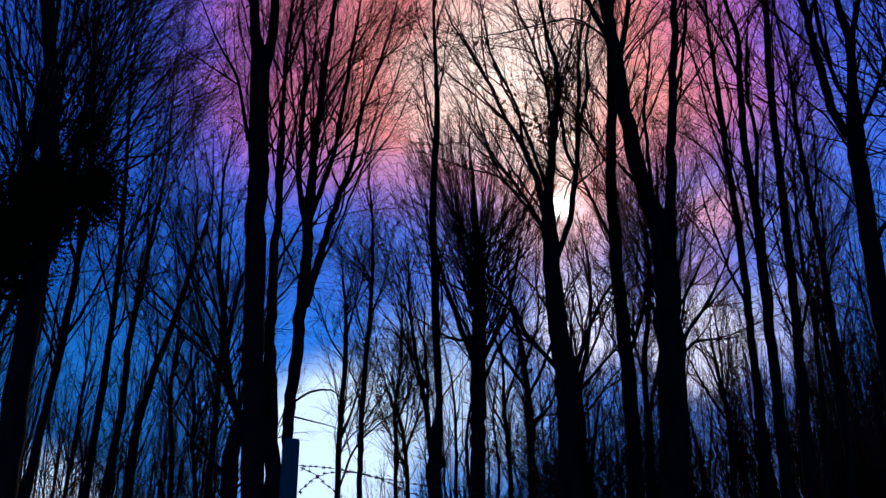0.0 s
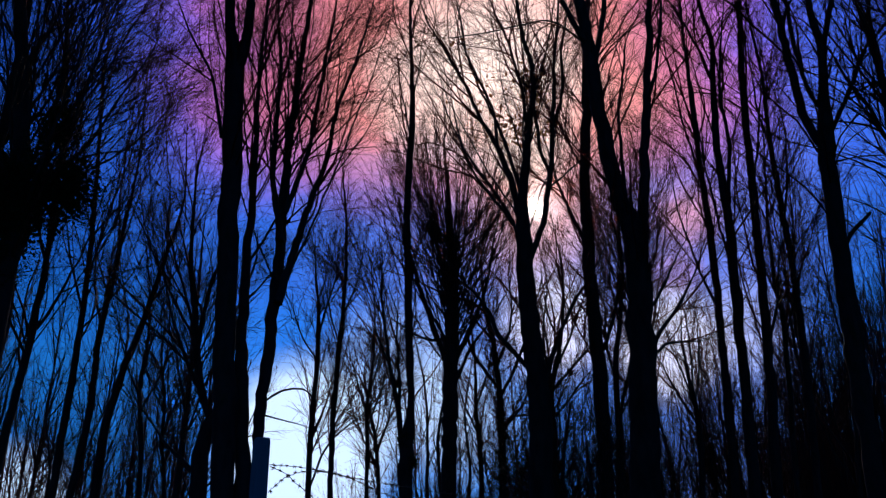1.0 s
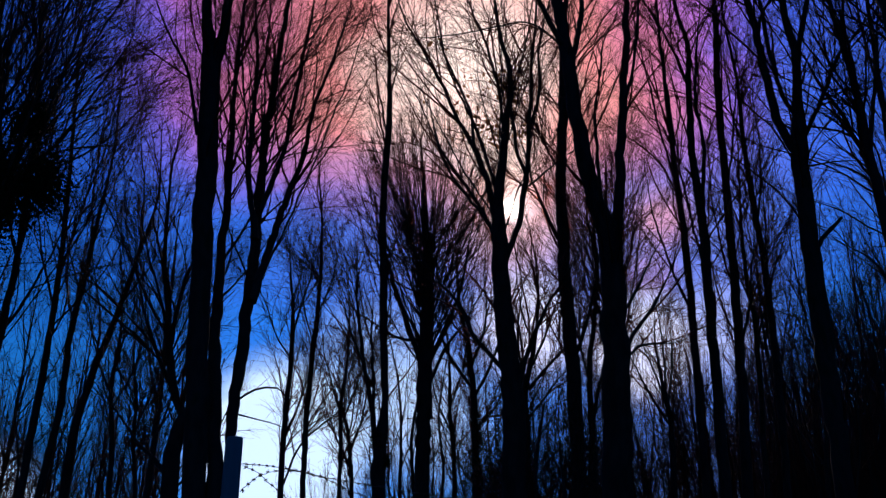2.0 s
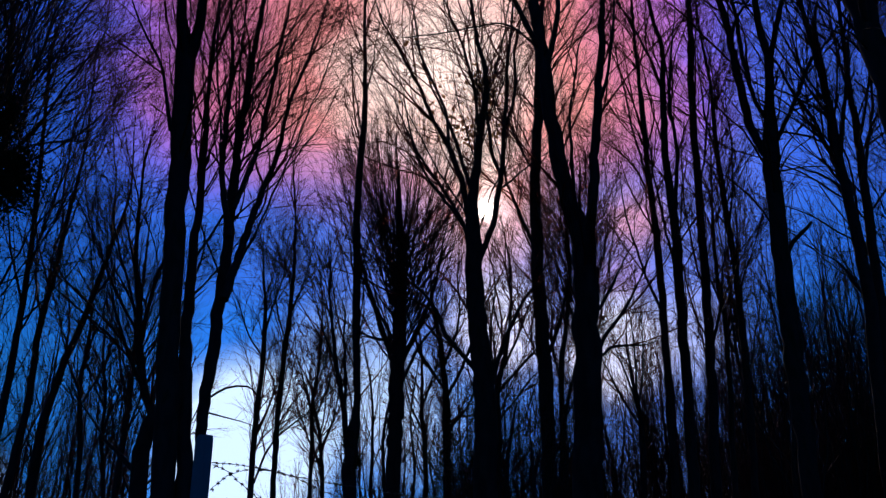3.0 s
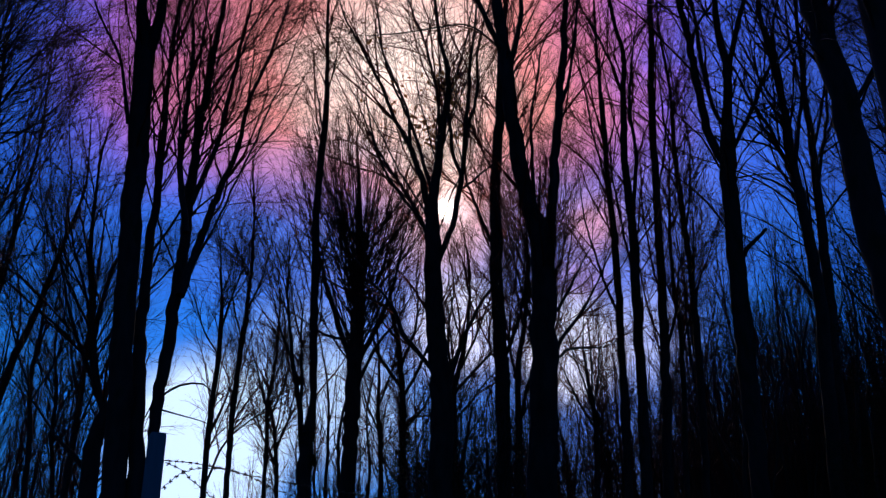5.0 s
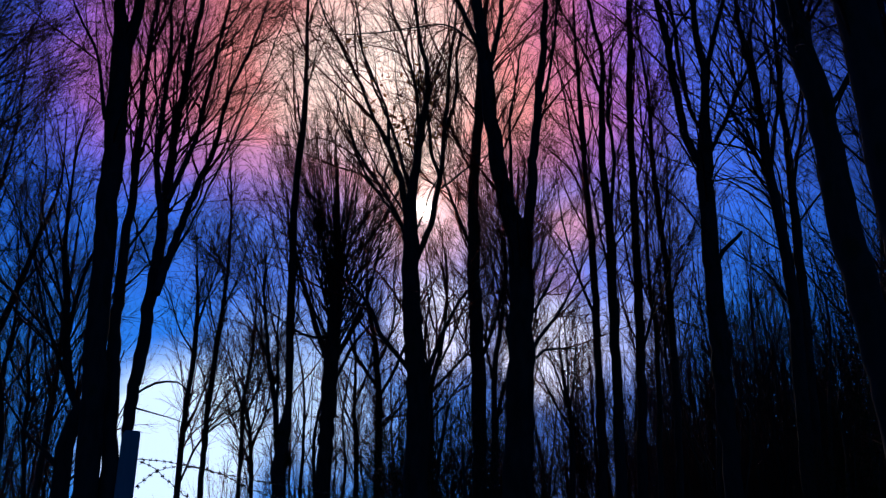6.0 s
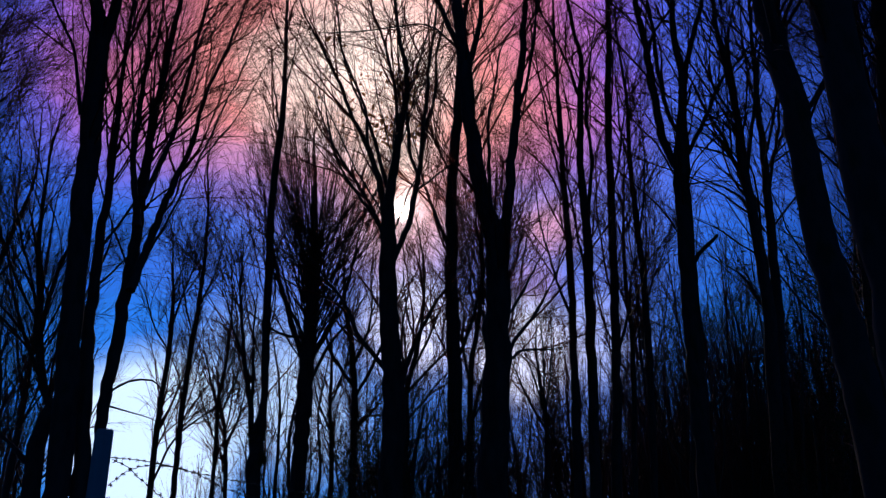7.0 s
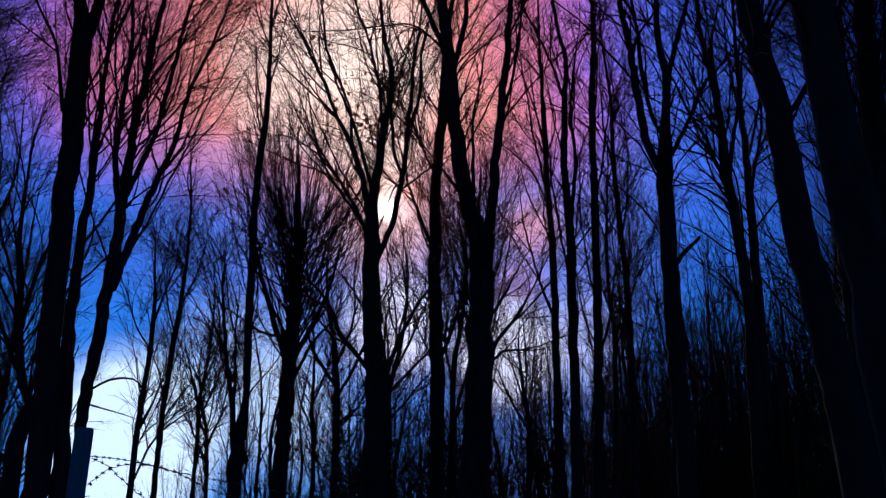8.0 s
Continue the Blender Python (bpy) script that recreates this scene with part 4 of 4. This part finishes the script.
tree('beech_tree', 7.00, 12.70, 'dark bare beech behind the stout trunks', [(0.00, -0.25, 0.12), (0.05, 3.4, 0.10), (0.08, 5.0, 0.09), (0.16, 7.0, 0.07), (0.22, 9.0, 0.045), (0.20, 10.8, 0.02)],
     [(0.6, [(0.08, 4.6, 0.04), (-0.3, 5.8, 0.03), (-0.55, 7.4, 0.02), (-0.7, 9.2, 0.01)]),
      (-0.6, [(0.09, 5.2, 0.04), (0.45, 6.4, 0.03), (0.8, 8.0, 0.015)])],
     dense=.8, seed=37, low=4.2, fine=0.0026, fans=[(8, 4.8, 7.8, 1.5, 11.2)])
tree('beech_tree', -8.20, 22.60, 'far beech with a low dome of fine twigs', [(0.00, -0.25, 0.10), (0.02, 4.6, 0.085), (0.05, 7.6, 0.070), (0.02, 10.5, 0.040), (0.0, 12.4, 0.015)],
     [(0.5, [(0.04, 6.6, 0.030), (0.5, 8.4, 0.022), (0.9, 10.2, 0.010)]),
      (-0.5, [(0.04, 7.2, 0.028), (-0.4, 9.0, 0.020), (-0.7, 10.8, 0.010)])],
     dense=1.1, seed=38, reach=.7, low=6.6, fine=0.0021, spread=.8, fans=[(18, 6.6, 9.4, 2.1, 12.8)], base=4)
# -- end of near trees --

# ---- what hangs and clings in the trees ----
def hanging_leaves(ob, spots, seed):
    """Dry leaves in loose clusters: (sideways, height, spread, how many) in the tree's own axes."""
    rng = np.random.default_rng(seed)
    c = np.concatenate([np.array([s, 0.25, z]) + rng.normal(size=(n, 3)) * (w, w * 1.5, w * 0.8) for s, z, w, n in spots])
    part("dry_foliage", leaves(rng, c, 0.085, DRY_LEAF, "dry_foliage"), ob, "curled brown leaves still hanging", "stuff")


def ivy_mantle(ob, spots, seed):
    """Ivy in rounded masses: (sideways, height, half width, half height, how many leaves); broad leaves within, small ones outside."""
    rng = np.random.default_rng(seed)
    c, size = [], []
    for s, z, w, h, n in spots:
        d = rng.normal(size=(n, 3))
        far = rng.random(n) ** 0.5
        d *= far[:, None] / np.linalg.norm(d, axis=1, keepdims=True)
        d *= 1 + 0.25 * np.sin(7 * d[:, [1, 2, 0]]) + 0.15 * np.sin(13 * d[:, [2, 0, 1]])
        c.append(np.array([s, 0.0, z]) + d * (w, w, h))
        size.append(np.where(far < 0.62, 0.055, 0.022))
    part("ivy", leaves(rng, np.concatenate(c), np.concatenate(size), IVY, "ivy"), ob, "dark ivy clinging to the stem", "stuff")


NEAR = [o for o in bpy.data.objects if o.name.startswith("beech_tree") and o.type == "EMPTY"]
for o in NEAR:
    if "dry leaves" in o["label"]:
        hanging_leaves(o, [(0.07, 10.72, 0.12, 130), (0.14, 10.50, 0.10, 50), (-0.14, 9.82, 0.14, 110), (0.34, 9.79, 0.12, 34),
                           (-0.68, 10.11, 0.22, 30), (-0.42, 10.76, 0.20, 22), (0.36, 10.45, 0.12, 14), (-1.04, 11.39, 0.3, 12)], 3)
    if "old clump" in o["label"]:
        ivy_mantle(o, [(0.04, 4.75, 0.14, 0.20, 2200), (0.09, 4.42, 0.13, 0.16, 1600)], 6)
    if "dense mass" in o["label"]:
        ivy_mantle(o, [(-0.12, 6.05, 0.72, 0.78, 9500), (-0.35, 5.35, 0.52, 0.80, 6000), (0.34, 6.20, 0.42, 0.50, 3200),
                       (-0.62, 5.75, 0.48, 0.80, 4500), (0.12, 6.9, 0.30, 0.45, 1500)], 4)

# ---- the fence ----
def fence_post():
    ob = tagged(new("fence_post"), "tall square timber post, weathered pale blue-grey", "post")
    x, y = -1.325, 4.82
    g = float(ground_at(x, y))
    ob.location, ob.rotation_euler = (x, y, g), (0, 0, radians(24))
    top, w = 2.49 - g, 0.041
    bm = bmesh.new()
    rng = np.random.default_rng(2)
    rings = []
    for z, k in ((-0.4, 1.0), (0.0, 1.02), (0.7, 0.99), (1.4, 1.0), (2.0, 0.985), (top - 0.02, 0.98), (top - 0.004, 0.90), (top, 0.82)):
        ring = []
        for cx, cy in ((-1, -.72), (-.72, -1), (.72, -1), (1, -.72), (1, .72), (.72, 1), (-.72, 1), (-1, .72)):
            ring.append(bm.verts.new((cx * w * k + rng.normal() * 0.0008, cy * w * k + rng.normal() * 0.0008, z)))
        rings.append(ring)
    for a, b in zip(rings, rings[1:]):
        for i in range(8):
            bm.faces.new((a[i], a[(i + 1) % 8], b[(i + 1) % 8], b[i]))
    bm.faces.new(rings[-1])
    me = bpy.data.meshes.new("shaft")
    bm.to_mesh(me)
    me.materials.append(POST)
    shaft = part("shaft", me, ob)
    for z in (top - 0.14, top - 0.33):
        v, q = tubes(np.array([[(0.03, -0.03, z), (0.055, -0.055, z + 0.004), (0.062, -0.05, z - 0.02), (0.05, -0.04, z - 0.022)]]), np.full((1, 4), 0.002), 5)
        part("staple", mesh_from("staple", v, q, WIRE), shaft, "rusty wire staple")


def barbed_wire(rows, gap, seed):
    """One strand through a few (x, y, z) rows, with a twisted barb every gap metres."""
    rng = np.random.default_rng(seed)
    ob = tagged(new("barbed_wire"), "sagging strand of rusty barbed wire", "wire", "strands of the fence")
    p = spline([(*r, 0.002) for r in rows], 0.012, rng, 0.5)
    ob.location = p[0, :3]
    p[:, :3] -= p[0, :3].copy()
    v, q = tubes(p[None, :, :3], np.full((1, len(p)), 0.0020), 5)
    strand = part("strand", mesh_from("strand", v, q, WIRE), ob)
    run = np.concatenate([[0], np.cumsum(np.linalg.norm(np.diff(p[:, :3], axis=0), axis=1))])
    for d in np.arange(gap * 0.6, run[-1], gap):
        c = np.array([np.interp(d + rng.normal() * 0.004, run, p[:, k]) for k in range(3)])
        paths = []
        for _ in range(4):
            e = rng.normal(size=3)
            e *= 0.014 / np.linalg.norm(e)
            paths.append([c - e * 0.4, c + e * 0.5, c + e])
        coil = [c + np.array([0.007 * (k / 3 - 1), 0.0035 * math.cos(2.1 * k), 0.0035 * math.sin(2.1 * k)]) for k in range(7)]
        v, q = tubes(np.array(paths), np.full((4, 3), 0.0020) * (1, 0.9, 0.4), 4)
        v2, q2 = tubes(np.array([coil]), np.full((1, 7), 0.0028), 4)
        part("barb", mesh_from("barb", np.concatenate([v, v2]), np.concatenate([q, q2 + len(v)]), WIRE), strand)


fence_post()
barbed_wire([(-1.27, 4.80, 2.352), (-1.138, 4.869, 2.352), (-0.968, 4.905, 2.327), (-0.825, 4.931, 2.296), (0.0, 5.08, 2.20), (1.6, 5.2, 2.15)], 0.036, 1)
barbed_wire([(-1.27, 4.80, 2.215), (-1.192, 4.856, 2.300), (-1.081, 4.882, 2.330), (-0.90, 4.92, 2.31), (-0.6, 5.0, 2.20), (0.3, 5.1, 2.05)], 0.040, 2)
barbed_wire([(-1.27, 4.81, 2.345), (-1.207, 4.852, 2.322), (-1.105, 4.876, 2.239), (-0.9, 4.92, 2.10), (-0.5, 5.0, 1.95)], 0.042, 3)

# ---- the wood behind ----
FAR = [wild_tree("beech_tree", 40 + i, tall, r, forks, 0.60, 0.85, label, "tree", 0.0034)
       for i, (tall, r, forks, label) in enumerate((
           (15, 0.14, 6, "distant bare beech, bluish in the dusk"), (13, 0.11, 5, "distant slender bare tree"),
           (14, 0.16, 7, "distant bare beech with a full round crown"), (11, 0.09, 5, "young bare tree in the wood")))]
POLES = [wild_tree("sapling", 60 + i, tall, r, 3, 0.05, 0.6, "thin bare sapling in the thicket", "sapling", 0.0045, low=1.5)
         for i, (tall, r) in enumerate(((7.5, 0.060), (6.2, 0.050), (9.0, 0.070)))]
EVERGREEN = [wild_tree("evergreen_shrub", 70 + i, tall, 0.06, 6, 0.05, 0.6, "dark evergreen shrub with small leaves", "shrub", 0.004, 6500, 0.027, 0.3)
             for i, tall in enumerate((3.6, 4.2, 3.0))]

HOLLY = [wild_tree("holly_tree", 76 + i, tall, 0.08, 7, 0.10, 0.7, "dark evergreen tree with small leaves", "tree", 0.004, 15000, 0.022, 0.3)
         for i, tall in enumerate((5.8, 5.0))]


def bush(seed, stems, wide, top):
    """A many-stemmed bare shrub with a rounded head of fine twigs."""
    rng = np.random.default_rng(seed)
    ob = tagged(new("hazel_shrub"), "bare many-stemmed shrub with a rounded twiggy head", "shrub", "shrubs under the trees")
    rods = []
    for k in range(stems):
        a, tip = 2.4 * k + rng.random(), (0.1 + 0.9 * (k + 0.5) / stems) * 1.3
        out = np.array([math.cos(a), math.sin(a)]) * wide * math.sin(tip)
        peak = top * (0.45 + 0.5 * math.cos(tip))
        foot = out * 0.06 + rng.normal(size=2) * 0.05
        rods.append(spline([(*foot, -0.15, 0.024), (*(foot + out * 0.25), peak * 0.4, 0.019), (*(out * 0.66), peak * 0.75, 0.012), (*out, peak, 0.006)], 0.3, rng, 0.2, 0.02))
        v, q = tubes(rods[-1][None, :, :3], rods[-1][None, :, 3], 5, rng, 0.04)
        part("stem", mesh_from("stem", v, q, BARK), ob)
    crown_part(ob, crown(rng, rods, 0.62, 0.62, 0.0030, top * 0.42, 6, 2, 0.9))
    return ob


HAZEL = [bush(80, 16, 1.5, 7.4), bush(81, 13, 1.2, 7.0), bush(82, 19, 1.9, 7.6)]


def scatter(kinds, spots):
    """First use each kind itself, then copies of it: (heading in degrees, metres away, size)."""
    rng = np.random.default_rng(9)
    used = set()
    for i, (heading, far, size) in enumerate(spots):
        ob = kinds[i] if i < len(kinds) else kinds[int(rng.integers(len(kinds)))]
        a = radians(heading)
        x, y = far * math.sin(a), far * math.cos(a)
        m = pose(x, y, float(ground_at(x, y)), 0, 0, float(rng.random() * 360))
        if ob in used:
            ob = copy_thing(ob, m)
        else:
            used.add(ob)
            ob.matrix_basis = m
        ob.scale = (size, size, size * (0.9 + 0.2 * float(rng.random())))


pick = np.random.default_rng(21)


def zone(count, low, high, near, far, small, large):
    """Spots between two headings in degrees and two distances."""
    return [(low + (high - low) * (i + pick.random()) / count, near + (far - near) * pick.random(), small + (large - small) * pick.random())
            for i in range(count)]


def far_woods():
    """The depth of the wood: hundreds of bare crowns that close the gaps behind the trees one can count."""
    rng = np.random.default_rng(33)
    P1, R1, P2, R2, T, TR = [], [], [], [], [], []
    for low, high, count, near, deep in ((-40, -18.5, 170, 34, 26), (-40, -23, 12, 28, 10), (-8.5, 3, 28, 38, 24), (3, 42, 200, 36, 24), (24, 44, 130, 22, 14),
                                         (12, 25, 84, 23, 13), (5, 13, 22, 26, 12), (15, 31, 125, 28, 12), (-14.5, -8.5, 6, 38, 24)):
        for i in range(count):
            a, d = radians(low + (high - low) * rng.random()), near + deep * rng.random()
            x, y, tall = d * math.sin(a), d * math.cos(a), (10.5 + 6.5 * rng.random()) * {-14.5: 0.62, 12: 0.36 + 0.26 * rng.random(), 5: 0.38 + 0.22 * rng.random(), 24: 0.45 + 0.45 * rng.random()}.get(low, 1.0)
            lean = rng.normal(size=2) * 0.5
            u = np.linspace(0, 1, 5)
            path = np.stack([x + lean[0] * u + rng.normal(size=5) * 0.08, y + lean[1] * u, -0.4 + tall * u], 1)
            T.append(path), TR.append((0.04 + 0.06 * rng.random()) * (1.08 - u))
    T, TR = np.array(T), np.array(TR)
    n = len(T)
    one = sprout(rng, T, TR, n * 18, (0.22, 0.98), (20, 50), (1.6, 4.6), 0.9, 4, 0.035, 0.07)
    two = sprout(rng, *one, n * 200, (0.1, 1.0), (24, 78), (0.5, 1.9), 0.15, 2, 0.010, 0.2)
    v0, q0 = tubes(T, TR, 5)
    v1, q1 = tubes(*one, 3)
    v2, q2, t2 = twig_spikes(two[0], np.maximum(two[1], 0.0046))
    a, b = len(v0), len(v0) + len(v1)
    t2 = t2 + b
    v = np.concatenate([v0, v1, v2])
    me = bpy.data.meshes.new("far_woods")
    q = np.concatenate([q0, q1 + a, q2 + b])
    fill_mesh(me, v, q, t2)
    me.materials.append(TWIG)
    tagged(new("far_woods", me), "distant bare woodland closing the view", "woodland", kind="stuff")


far_woods()
# the last zone is unseen: five trees added around the back to block light
scatter(FAR, zone(5, -38, -20, 30, 42, .8, 1.0) + zone(8, -7, 3, 32, 48, .8, 1.0)
        + zone(4, 3, 14, 34, 46, .75, .95) + zone(6, 13, 24, 26, 38, .7, .9) + zone(6, 24, 37, 26, 40, .75, 1.0) + zone(5, 60, 300, 12, 26, .9, 1.2))
scatter(POLES, zone(4, -38, -20, 24, 34, .8, 1.2) + zone(6, -6, 3, 22, 34, .8, 1.1)
        + zone(9, 2, 16, 20, 30, .8, 1.15) + zone(16, 16, 37, 17, 30, .8, 1.15))
scatter(EVERGREEN, zone(6, 13, 26, 15, 20, .7, .95) + zone(8, 25, 41, 8.5, 13, .9, 1.2))
scatter(HOLLY, [(1.6, 14.6, 1.0), (4.4, 14.6, .92), (0.2, 17, .9), (8.8, 19, .9), (22.8, 12.5, .70), (26.5, 11.5, .72), (30.0, 12, .9)])
scatter(HAZEL, [(-9.6, 26, 1.0), (-0.3, 24, 0.95), (1.4, 27, 1.05), (3.5, 25, 1.0), (5.9, 27, 1.05),
                (10.6, 24, 1.2), (13.0, 23, 1.2), (15.8, 25, 1.25), (18.5, 22, 1.2), (21.5, 22, 1.25),
                (0.6, 22, 1.0), (2.3, 23, 1.05), (4.7, 22, 1.0), (7.0, 23, 1.05)])
